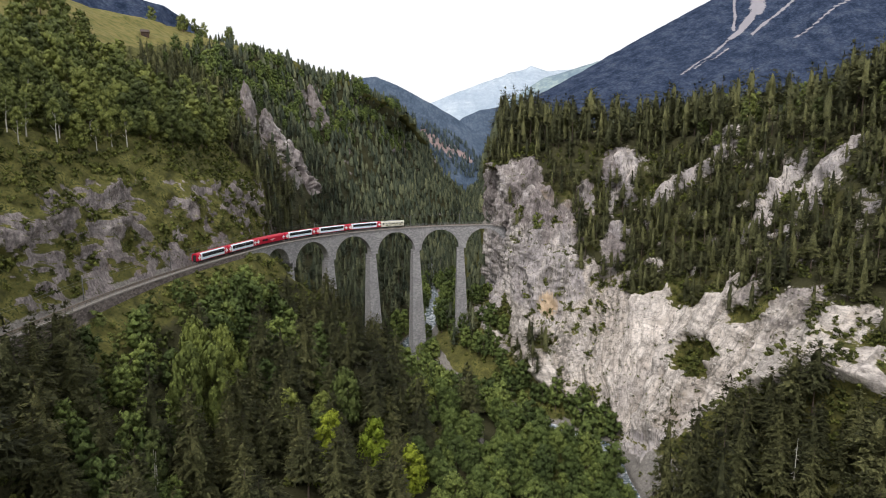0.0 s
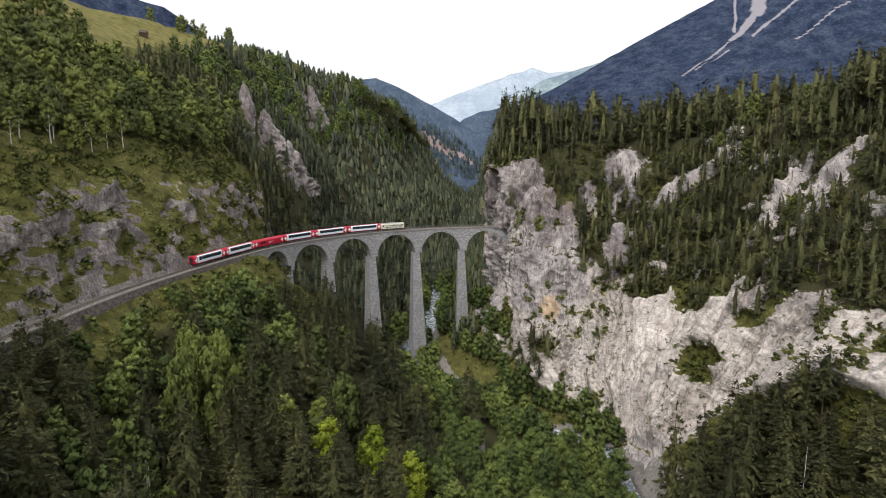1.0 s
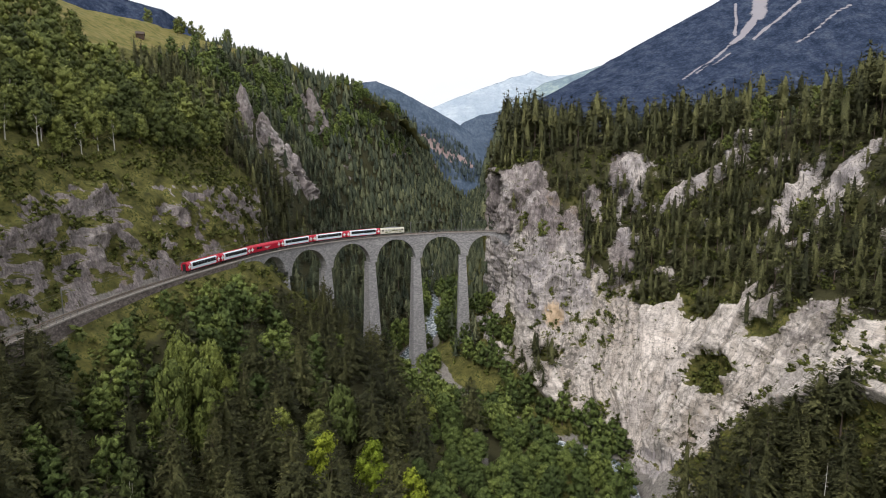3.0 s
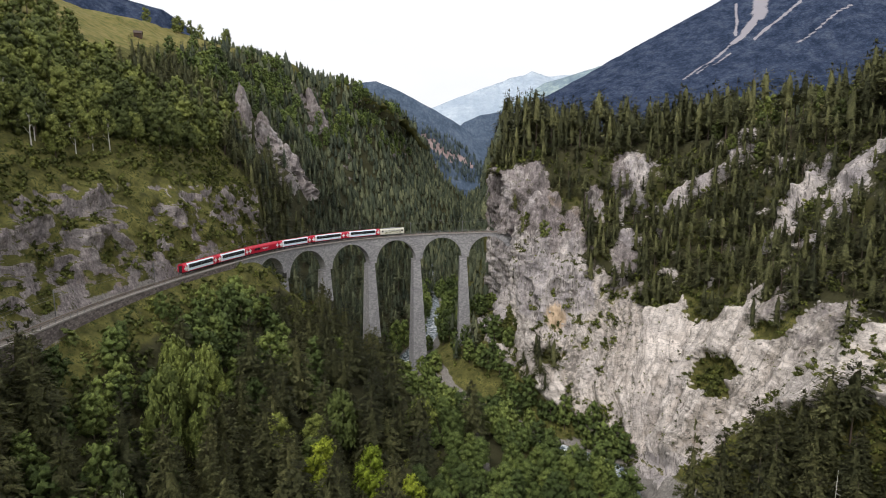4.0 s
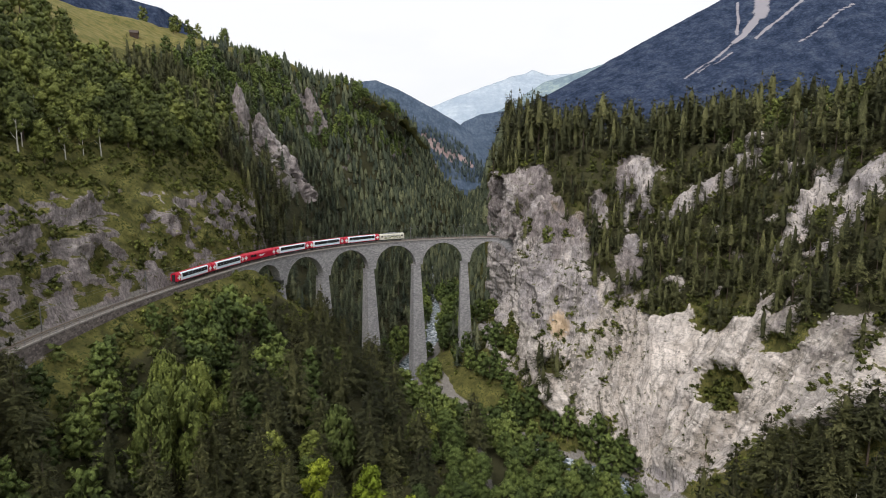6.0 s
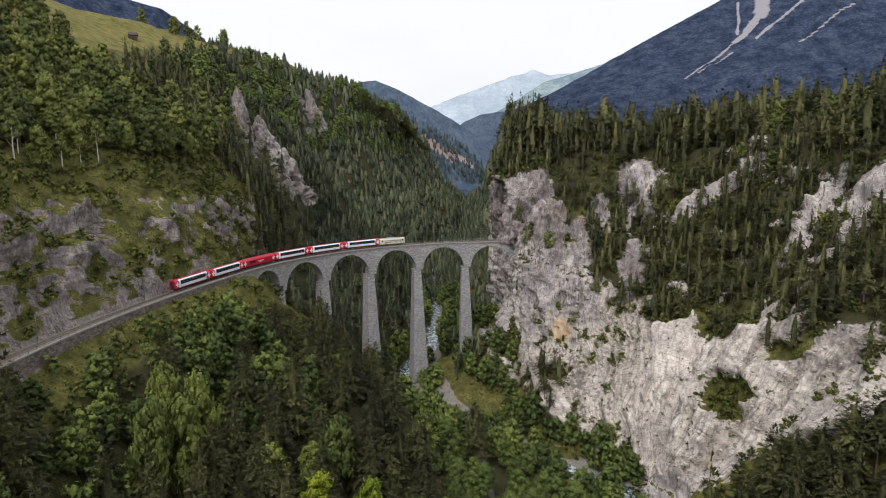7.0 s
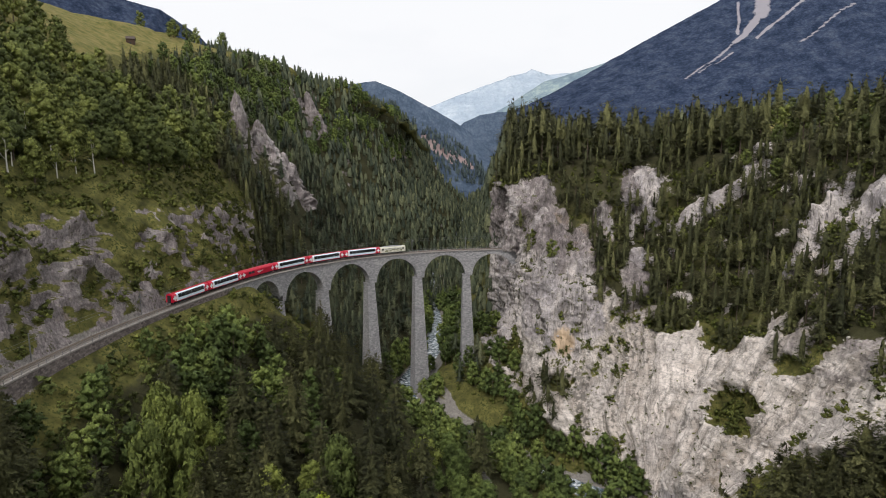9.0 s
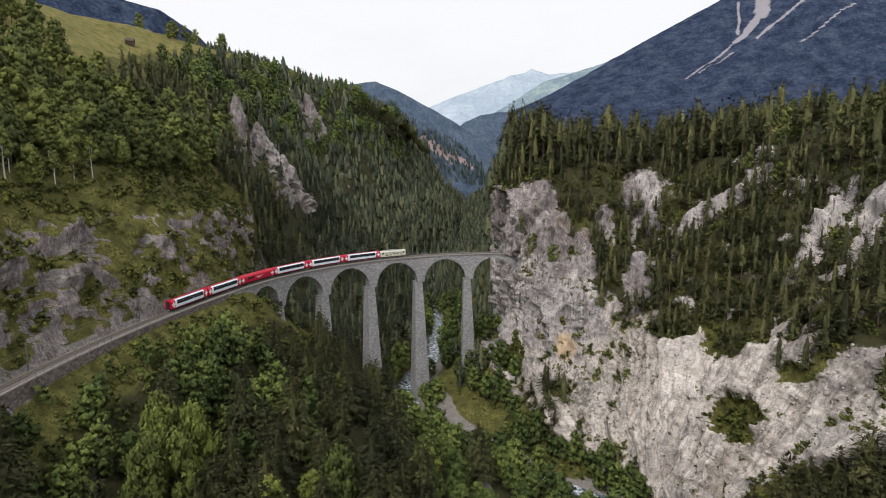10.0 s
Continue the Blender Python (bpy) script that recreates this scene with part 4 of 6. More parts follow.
M_HAZE_BLUE2 = distance_material("hazed_valley_forest", (0.075, 0.105, 0.15), (0.1, 0.135, 0.19), (0.14, 0.175, 0.23), (0.5, 0.36, 0.33), 40, 0.35)
M_HAZE_PALE = distance_material("hazy_peaks", (0.4, 0.48, 0.58), (0.47, 0.55, 0.64), (0.62, 0.69, 0.76), (0.9, 0.92, 0.95), 420, 0.0)
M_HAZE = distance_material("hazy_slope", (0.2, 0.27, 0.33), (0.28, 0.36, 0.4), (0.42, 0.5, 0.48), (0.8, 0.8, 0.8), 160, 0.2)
build_mountain("backdrop_scree_mountain", "high forested mountainside with pale scree runs, blue haze in its colour",
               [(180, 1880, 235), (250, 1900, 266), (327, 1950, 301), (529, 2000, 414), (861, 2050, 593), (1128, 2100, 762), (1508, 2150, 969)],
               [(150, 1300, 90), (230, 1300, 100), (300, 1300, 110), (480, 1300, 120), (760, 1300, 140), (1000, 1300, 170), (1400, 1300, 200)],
               M_HAZE_BLUE, 22, 400, 115, SCARS)
build_mountain("backdrop_blue_mountain", "forested mountain closing the valley, coloured blue for haze",
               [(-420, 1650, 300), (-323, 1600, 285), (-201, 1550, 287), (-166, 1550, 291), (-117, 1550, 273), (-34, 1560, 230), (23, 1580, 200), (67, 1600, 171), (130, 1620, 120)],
               [(-420, 1420, 120), (-323, 1420, 110), (-210, 1420, 90), (-160, 1420, 80), (-110, 1420, 70), (-30, 1430, 60), (30, 1440, 50), (80, 1450, 50), (140, 1460, 50)], M_HAZE_BLUE2, 12)
# Haze on the far spur trees is mixed into their needles as blue.
M_SPUR = leaf_material("hazed_spur_needles", (0.035, 0.05, 0.058), (0.052, 0.072, 0.08), (0.075, 0.097, 0.1))
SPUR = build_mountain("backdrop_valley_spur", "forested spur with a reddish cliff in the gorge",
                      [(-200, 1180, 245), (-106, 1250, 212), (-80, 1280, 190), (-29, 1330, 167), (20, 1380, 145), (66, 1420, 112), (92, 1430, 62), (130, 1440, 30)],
                      [(-180, 1100, 60), (-90, 1150, 50), (-50, 1180, 45), (0, 1230, 42), (40, 1280, 40), (80, 1330, 38), (110, 1350, 36), (150, 1380, 20)], M_HAZE_BLUE2, 9, 120, 40,
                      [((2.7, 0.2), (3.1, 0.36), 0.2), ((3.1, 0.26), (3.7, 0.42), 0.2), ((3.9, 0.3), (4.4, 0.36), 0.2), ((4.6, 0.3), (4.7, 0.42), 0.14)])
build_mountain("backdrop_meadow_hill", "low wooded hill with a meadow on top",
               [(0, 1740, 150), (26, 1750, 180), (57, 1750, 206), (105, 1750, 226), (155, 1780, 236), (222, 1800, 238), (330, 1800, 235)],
               [(0, 1640, 60), (30, 1640, 60), (60, 1640, 60), (100, 1640, 60), (150, 1640, 60), (220, 1640, 60), (330, 1640, 60)], M_HAZE_BLUE2, 8, 80, 30)
build_mountain("backdrop_hazy_peaks", "far peaks, coloured pale for haze and cloud",
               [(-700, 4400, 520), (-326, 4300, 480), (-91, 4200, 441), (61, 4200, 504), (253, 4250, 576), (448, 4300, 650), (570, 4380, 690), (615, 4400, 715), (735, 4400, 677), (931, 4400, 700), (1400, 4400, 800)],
               [(-700, 3600, 60)] + [(x, 3500, 60) for x in (-326, -91, 61, 253, 448, 570, 615, 735, 931)] + [(1400, 3600, 60)], M_HAZE_PALE, 60, 160, 40, back=200)
build_mountain("backdrop_hazy_slope", "green mountainside far up the valley, haze mixed into its colour",
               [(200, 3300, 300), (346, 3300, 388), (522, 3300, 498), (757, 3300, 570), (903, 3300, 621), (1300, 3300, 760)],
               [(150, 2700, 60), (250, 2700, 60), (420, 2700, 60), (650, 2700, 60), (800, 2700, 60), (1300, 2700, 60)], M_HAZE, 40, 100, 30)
build_mountain("backdrop_left_mountain", "wooded mountain behind the meadow, coloured dark blue for haze",
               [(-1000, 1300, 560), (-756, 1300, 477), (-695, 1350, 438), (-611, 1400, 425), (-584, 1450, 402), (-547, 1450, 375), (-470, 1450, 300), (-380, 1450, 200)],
               [(-900, 900, 150)] + [(x, 950, 120) for x in (-700, -640, -580, -540, -500, -430, -360)], M_HAZE_BLUE, 14, 110, 34)


# ---------------------------------------------------------------- trees


def tube_tris(path, radii, n=5):
    """A bent tapering tube along a path of points."""
    path = np.asarray(path, float)
    v, t = [], []
    for k, (p, r) in enumerate(zip(path, radii)):
        for j in range(n):
            a = math.tau * j / n
            v.append(p + np.array([math.cos(a) * r, math.sin(a) * r, 0]))
    for k in range(len(path) - 1):
        for j in range(n):
            a, b = k * n + j, k * n + (j + 1) % n
            t += [(a, b, b + n), (a, b + n, a + n)]
    return np.array(v), np.array(t)


def facing(v, t, n):
    """Turns triangles so that they face as their foliage does."""
    c = np.cross(v[t[:, 1]] - v[t[:, 0]], v[t[:, 2]] - v[t[:, 0]])
    flip = (c * n[t].mean(axis=1)).sum(axis=1) < 0
    t = t.copy()
    t[flip] = t[flip][:, [0, 2, 1]]
    return v, t, n


def unit(a):
    return a / (np.linalg.norm(a, axis=-1, keepdims=True) + 1e-9)


def conifer_crown(h, radius, boughs, per, rings, sides, size, low=0.06, power=0.7, hang=0.3, tiers=9, core=(0.2, 0.5), seed=0):
    """A dense, lumpy, tiered inner mass and, standing out of it, boughs of narrow hanging sprays: an uneven spire."""
    g = np.random.default_rng(seed)
    ph = g.random(4) * 6.3

    def girth(k, a):
        """The crown's reach at that share of the way down (0 at the tip) and that angle."""
        step = (k * tiers + 0.35 * np.sin(a * 2 + ph[0])) % 1.0
        lump = 1 + 0.13 * np.sin(a * 2 + ph[1] + 5 * k) + 0.12 * np.sin(a * 3 + ph[2] + 13 * k) + 0.08 * np.sin(a * 5 + ph[3] - 21 * k)
        return radius * k ** power * lump * (0.78 + 0.24 * step) * np.where(k > 0.9, 1 - 3 * (k - 0.9), 1)

    def height(k):
        return h * (low + (1 - low) * (1 - k))

    # the inner mass
    kk, aa = np.meshgrid(np.linspace(0.18, 1, rings), np.linspace(0, math.tau, sides, endpoint=False), indexing="ij")
    kk = np.clip(kk + g.normal(0, 0.25 / rings, kk.shape), 0.005, 1)
    aa = aa + g.normal(0, 0.25, aa.shape) / sides * 6
    r = girth(kk, aa) * g.uniform(*core, kk.shape) * np.minimum(1, 0.5 + kk)
    cv = np.stack([np.cos(aa) * r, np.sin(aa) * r, height(kk) - hang * 0.5 * r], -1).reshape(-1, 3)
    cn = np.stack([np.cos(aa) * 0.8, np.sin(aa) * 0.8, 0.6 - 0.35 * kk], -1).reshape(-1, 3) + g.normal(0, 0.3, (rings * sides, 3))
    i = np.arange(rings * sides).reshape(rings, sides)
    j = np.roll(i, -1, axis=1)
    ct = np.concatenate([np.stack([i[:-1], j[:-1], j[1:]], -1).reshape(-1, 3), np.stack([i[:-1], j[1:], i[1:]], -1).reshape(-1, 3)])
    # the boughs' sprays
    k = g.uniform(0.004, 1, boughs) ** 0.62
    a = np.arange(boughs) * 2.39996 + g.normal(0, 0.3, boughs)
    k, a = np.repeat(k, per), np.repeat(a, per)
    n = len(k)
    f = np.tile((np.arange(per) + 0.5) / per, boughs) * 0.62 + 0.44 + g.normal(0, 0.07, n)
    reach = girth(k, a) * f
    aw = a + g.normal(0, 0.3, n) * (0.5 + 0.3 * (1 - k)) * np.minimum(1, 1.6 / (reach + 0.4))
    out = np.stack([np.cos(aw), np.sin(aw), 0 * aw], 1)
    side = np.stack([-out[:, 1], out[:, 0], g.uniform(-0.25, 0.25, n)], 1)
    p = out * reach[:, None]
    p[:, 2] = height(k) - hang * reach * 0.85 + 0.1 * radius + g.normal(0, 0.12, n) * size
    way = out * g.uniform(0.45, 1.0, n)[:, None] + side * g.normal(0, 0.5, n)[:, None]
    way[:, 2] = g.uniform(-0.8, 0.15, n) + 0.8 * (1 - k) ** 2
    ln = (size * g.uniform(0.6, 1.35, n) * (0.55 + 0.5 * k))[:, None]
    wd = ln * g.uniform(0.22, 0.44, n)[:, None]
    sv = np.stack([p + side * wd - way * ln * 0.25, p - side * wd - way * ln * 0.25, p + way * ln * 0.85], 1).reshape(-1, 3)
    sn = np.repeat(out * 0.8 + np.array([0, 0, 0.55]) + g.normal(0, 0.25, (n, 3)), 3, axis=0)
    # the leader
    e = min(size, 1.2) * 0.16
    tv = np.array([(e, 0, h * 0.93), (-e, e, h * 0.93), (0, 0, h * 1.015), (0, e, h * 0.94), (0, -e, h * 0.94), (e * 0.2, 0, h)])
    tn = np.tile(np.array([(0.2, -0.6, 0.6)]), (6, 1))
    v = np.concatenate([cv, sv, tv])
    t = np.concatenate([ct, len(cv) + np.arange(3 * n + 6).reshape(-1, 3)])
    return facing(v, t, unit(np.concatenate([cn, sn, tn])))


def leafy_crown(h, radius, lobes, leaves, size, low=0.3, seed=0, flat=1.0):
    """Uneven lobes of small leaf clumps round denser middles, with gaps between them."""
    g = np.random.default_rng(seed)
    vs, ns, ts, o = [], [], [], 0
    octa = np.array([(1, 0, 0), (-0.5, 0.87, 0), (-0.5, -0.87, 0), (0, 0, 1), (0, 0, -1)], float)
    oct_t = np.array([(0, 1, 3), (1, 2, 3), (2, 0, 3), (1, 0, 4), (2, 1, 4), (0, 2, 4)])
    for k in range(lobes):
        f = (k + 0.5) / lobes
        zz = h * (low + (0.93 - low) * f)
        w = radius * (math.sin(math.pi * (0.12 + 0.83 * f)) ** 0.8) * 0.72
        a = k * 2.4 + g.normal(0, 0.4)
        c = np.array([math.cos(a) * w * g.uniform(0.5, 1), math.sin(a) * w * g.uniform(0.5, 1), zz])
        rr = radius * g.uniform(0.36, 0.56) * (1.1 - 0.35 * f)
        n = max(6, int(leaves * (rr / radius / 0.45) ** 2))
        u = unit(g.normal(size=(n, 3)))
        u[:, 2] = np.where(u[:, 2] < -0.45, -u[:, 2], u[:, 2])
        p = c + u * (rr * (0.7 + 0.42 * g.random(n)))[:, None] * np.array([1, 1, 0.85 * flat])
        nrm_ = unit(u + g.normal(0, 0.5, (n, 3)))
        e1 = unit(np.cross(nrm_, g.normal(size=(n, 3))))
        e2 = np.cross(nrm_, e1)
        s = size * (0.55 + 0.9 * g.random(n) ** 1.5)[:, None]
        q = np.stack([p - e1 * s, p + e2 * s * 0.95 - nrm_ * s * 0.2, p + e1 * s * 0.9 - e2 * s * 0.5], 1)
        away = unit(np.stack([c[0] + 0 * u[:, 0], c[1] + 0 * u[:, 0], 0.6 * radius + 0 * u[:, 0]], 1))
        face = unit(u * 0.85 + away * 0.55 + nrm_ * 0.3)
        vs += [q.reshape(-1, 3), c + octa * rr * 0.8]
        ns += [np.repeat(face, 3, axis=0), octa]
        ts += [o + np.arange(3 * n).reshape(-1, 3), o + 3 * n + oct_t]
        o += 3 * n + 5
    return facing(np.concatenate(vs), np.concatenate(ts), unit(np.concatenate(ns)))


def conifer_kind(seed, h, r, boughs, per, rings, sides, size, **kw):
    g = np.random.default_rng(seed + 100)
    lean = g.normal(0, 0.006, 2) * h
    tr = tube_tris([(0, 0, -1.5), (0, 0, h * 0.3), (lean[0], lean[1], h * 0.95)], (h * 0.013 + 0.08, h * 0.011, 0.02), 5 if boughs > 60 else 3)
    return tr, conifer_crown(h, r, boughs, per, rings, sides, size, seed=seed, **kw)


def leafy_kind(seed, h, r, lobes, leaves, size, low=0.3, limbs=5):
    g = np.random.default_rng(seed + 200)
    v, t = tube_tris([(0, 0, -1.5), (0.1, 0, h * 0.25), (g.normal(0, 0.3), g.normal(0, 0.3), h * 0.75)], (0.2 + h * 0.006, 0.16, 0.05))
    for k in range(limbs):
        a, z = k * 2.4 + g.random(), h * (0.25 + 0.45 * k / limbs)
        e = np.array([math.cos(a), math.sin(a), 0]) * r * 0.65
        lv, lt = tube_tris([(0, 0, z), e * 0.5 + (0, 0, z + h * 0.06), e + (0, 0, z + h * 0.16)], (0.1, 0.07, 0.03), 4)
        t = np.concatenate([t, lt + len(v)])
        v = np.concatenate([v, lv])
    return (v, t), leafy_crown(h, r, lobes, leaves, size, low, seed)


# full shapes for the nearer trees, simpler ones for the joined woods
SPRUCE = [conifer_kind(1, 22, 5.4, 235, 7, 11, 8, 1.3, low=0.03, power=0.7, tiers=11), conifer_kind(2, 19, 5.1, 215, 7, 10, 8, 1.25, low=0.05, power=0.62, hang=0.36), conifer_kind(3, 24, 5.2, 245, 7, 12, 8, 1.3, low=0.06, power=0.68, tiers=12),
          conifer_kind(4, 17, 5.1, 205, 7, 9, 8, 1.25, low=0.02, power=0.64), conifer_kind(5, 20, 5.3, 215, 7, 9, 8, 1.3, low=0.1, power=0.5, hang=0.15, tiers=7)]
PINE = [conifer_kind(6, 20, 5.0, 180, 7, 8, 8, 1.3, low=0.34, power=0.4, hang=0.0, tiers=4), conifer_kind(7, 17, 4.6, 170, 7, 8, 8, 1.25, low=0.28, power=0.4, hang=0.0, tiers=4)]
BROAD = [leafy_kind(1, 13, 4.6, 18, 92, 0.4), leafy_kind(2, 11, 4.2, 16, 92, 0.38), leafy_kind(3, 15, 4.6, 19, 88, 0.4, 0.16), leafy_kind(4, 9, 3.8, 14, 92, 0.36, 0.1)]
BIRCH = [leafy_kind(5, 14, 2.8, 13, 50, 0.3, 0.42, 3), leafy_kind(6, 12, 2.4, 11, 46, 0.28, 0.45, 3)]
BUSH = [leafy_crown(2.6, 1.9, 4, 15, 0.46, 0.05, 21), leafy_crown(3.6, 2.2, 4, 16, 0.52, 0.05, 22), leafy_crown(1.7, 1.5, 3, 13, 0.4, 0.05, 23)]
MID = [conifer_kind(11, 21, 4.7, 62, 4, 7, 6, 1.6, low=0.03, power=0.56), conifer_kind(12, 18, 4.6, 58, 4, 7, 6, 1.55, low=0.05, power=0.48), conifer_kind(13, 22, 4.6, 64, 4, 7, 6, 1.6, low=0.06, power=0.52, tiers=10),
       conifer_kind(14, 19, 4.8, 56, 4, 6, 6, 1.6, low=0.3, power=0.36, hang=0.05, tiers=4), conifer_kind(15, 19, 4.7, 60, 4, 6, 6, 1.6, low=0.12, power=0.42, hang=0.12, tiers=6), conifer_kind(16, 17, 4.1, 54, 4, 6, 6, 1.45, low=0.04, power=0.5),
       conifer_kind(17, 21, 4.6, 52, 4, 5, 6, 1.6, low=0.42, power=0.34, hang=0.0, tiers=3)]
LOW = [conifer_kind(21, 15, 4.1, 18, 3, 5, 6, 1.7, low=0.04, power=0.55, tiers=4, core=(0.5, 0.95)), conifer_kind(22, 13, 4.1, 18, 3, 4, 6, 1.7, low=0.05, power=0.45, tiers=3, core=(0.5, 0.95)),
       conifer_kind(23, 17, 4.1, 19, 3, 5, 6, 1.7, low=0.06, power=0.55, tiers=4, core=(0.5, 0.95)), conifer_kind(24, 13, 3.8, 17, 3, 4, 6, 1.6, low=0.05, power=0.45, tiers=3, core=(0.5, 0.95))]
LOW = [k[1] for k in LOW]
MIDBROAD = [leafy_kind(31, 13, 4.9, 13, 30, 0.66, 0.16), leafy_kind(32, 11, 4.4, 12, 30, 0.62, 0.12), leafy_kind(33, 15, 4.6, 14, 28, 0.66, 0.2)]

cell = np.linalg.norm(np.cross(LAND[1:, :-1] - LAND[:-1, :-1], LAND[:-1, 1:] - LAND[:-1, :-1]), axis=2)
vc, uc = VV[:-1, :-1], UU[:-1, :-1]
rock_c = ROCK[:-1, :-1]


def woods(v0, v1, u0, u1, per_m2, soft=0.12, rock_limit=0.5, rock_fade=0.25):
    """Trees wanted in each cell between those lines and stations, thinning out on bare rock."""
    w = bump01(vc, v0, v1, soft) * bump01(uc, u0, u1, soft)
    return w * per_m2 * cell * np.clip((rock_limit - rock_c) / rock_fade, 0, 1)


TAKEN = {}
# bare crags that carry no trees: x, y, radius
CRAGS = [(-128, 414, 10), (-117, 428, 12), (-103, 438, 12), (-126, 620, 14), (44, 218, 9)]
for way in PATHS:
    for (ax, ay), (bx, by) in zip(way, way[1:]):
        CRAGS += [(ax + (bx - ax) * f, ay + (by - ay) * f, 3.7 if ay < 250 else 3.0) for f in np.linspace(0, 1, 8)]


def scatter(weight, gap, clump=0.0, size=18, seed=0):
    """Points on the ground by those weights, no nearer to one another than gap."""
    g = np.random.default_rng(seed)
    w = weight.copy()
    if clump:
        c = fbm(LAND[:-1, :-1].reshape(-1, 3), size, 3, seed + 300).reshape(w.shape)
        w = w * np.clip(0.5 + clump * c * 2.2, 0, 2)
    for cx, cy, cr in CRAGS:
        w = w * (np.hypot(LAND[:-1, :-1, 0] - cx, (LAND[:-1, :-1, 1] - cy) * 0.7) > cr)
    total = w.sum()
    n = g.poisson(total * 1.5)
    if n == 0:
        return np.zeros((0, 3))
    idx = g.choice(w.size, n, p=(w / total).ravel())
    i, j = np.unravel_index(idx, w.shape)
    fi, fj = g.random(n)[:, None], g.random(n)[:, None]
    p = (LAND[i, j] * (1 - fi) + LAND[i + 1, j] * fi) * (1 - fj) + (LAND[i, j + 1] * (1 - fi) + LAND[i + 1, j + 1] * fi) * fj
    out = []
    for q in p:
        a, b = int(q[0] // 4), int(q[1] // 4)
        ok = True
        for da in (-1, 0, 1):
            for db in (-1, 0, 1):
                for o in TAKEN.get((a + da, b + db), ()):
                    if (o[0] - q[0]) ** 2 + (o[1] - q[1]) ** 2 < gap * gap and abs(o[2] - q[2]) < 6:
                        ok = False
        if ok:
            TAKEN.setdefault((a, b), []).append(q)
            out.append(q)
            if len(out) > total:
                break
    return np.array(out).reshape(-1, 3)


ABUT = np.array([line_at(s, 0)[:2] for s in np.arange(118, 186, 2.0)])


def clear_of_line(p, margin=4.2):
    """Leaves the railway, the viaduct and the piers' surroundings free."""
    d = np.min(np.hypot(p[:, None, 0] - LINE_XY[None, ::4, 0], p[:, None, 1] - LINE_XY[None, ::4, 1]), axis=1)
    e = np.min(np.hypot(p[:, None, 0] - ABUT[None, :, 0], p[:, None, 1] - ABUT[None, :, 1]), axis=1)
    return p[(d > margin) & (e > 2.2 * margin - 4)]


def plant_things(points, kinds, name, label, category, group, mats, size=(0.8, 1.15), sink=0.2, seed=0):
    """Each tree is an empty at its foot with trunk and crown."""
    g = np.random.default_rng(seed)
    meshes = []
    for tr, cr in kinds:
        meshes.append((fast_mesh("trunk", *tr, [mats[0]]), fast_mesh("crown", cr[0], cr[1], [mats[1]], normals=cr[2])))
    for q in points:
        tr, cr = meshes[g.integers(len(meshes))]
        root = tagged(new(name), label, category, group)
        s = g.uniform(*size)
        root.matrix_basis = Matrix.LocRotScale((q[0], q[1], q[2] - sink), Euler((g.normal(0, 0.02), g.normal(0, 0.02), g.random() * 6.28)), (s * g.uniform(0.88, 1.12), s * g.uniform(0.88, 1.12), s))
        part("trunk", tr, root)
        part("crown", cr, root)


def plant_stuff(points, kinds, name, label, category, mats, size=(0.8, 1.15), sink=0.2, seed=0, slim=1.0):
    """A whole wood joined into one mesh."""
    if len(points) == 0:
        return
    g = np.random.default_rng(seed)
    vs, ts, ix, ns, tint, o = [], [], [], [], [], 0
    shapes = []
    for kd in kinds:
        if isinstance(kd[0], tuple):
            (tv, tt), (cv, ct, cn) = kd
            shapes.append((np.concatenate([tv, cv]), np.concatenate([tt, ct + len(tv)]), np.concatenate([unit(tv * np.array([1, 1, 0])), cn]), np.concatenate([np.zeros(len(tt)), np.ones(len(ct))])))
        else:
            shapes.append((kd[0], kd[1], kd[2] if len(kd) > 2 else None, np.ones(len(kd[1]))))
    for q in points:
        v, t, n, i = shapes[g.integers(len(shapes))]
        s, a = g.uniform(*size), g.random() * math.tau
        c, sn = math.cos(a), math.sin(a)
        turn = np.array([[c, sn, 0], [-sn, c, 0], [0, 0, 1]])
        vs.append((v * s * np.array([slim * g.uniform(0.85, 1.15), slim * g.uniform(0.85, 1.15), 1])) @ turn + (q - np.array([0, 0, sink])))
        if n is not None:
            ns.append(n @ turn)
        ts.append(t + o)
        ix.append(i)
        tint.append(np.full(len(v), g.random()))
        o += len(v)
    me = fast_mesh(name, np.concatenate(vs), np.concatenate(ts), mats, np.concatenate(ix), np.concatenate(tint), np.concatenate(ns) if ns else None)
    return tagged(new(name, me), label, category, kind="stuff")


def split_near(points, count):
    """The count nearest to the bend of the river, and the rest."""
    order = np.argsort(np.hypot(points[:, 0] - 10, points[:, 1] - 150) + 200 * (points[:, 1] < 85))
    return points[order[:count]], points[order[count:]]


WL, WM, WW = V["left_bank"], V["wood_mid"], V["wall_foot"]


def hero(kind, name, label, group, mats, *places):
    """Trees that stand out: x, y and the height of the tip."""
    tr, cr = fast_mesh("trunk", *kind[0], [mats[0]]), fast_mesh("crown", kind[1][0], kind[1][1], [mats[1]], normals=kind[1][2])
    h = kind[1][0][:, 2].max()
    for k, (x, y, top) in enumerate(places):
        z = ground_under(x, y) - 0.3
        TAKEN.setdefault((int(x // 4), int(y // 4)), []).append(np.array([x, y, z]))
        s = (top - z) / h
        w = min(max(s, 0.75), 1.1)
        root = tagged(new(name), label, "tree", group)
        root.matrix_basis = Matrix.LocRotScale((x, y, z), Euler((0, 0, k * 1.7)), (w, w, s))
        part("trunk", tr, root)
        part("crown", cr, root)


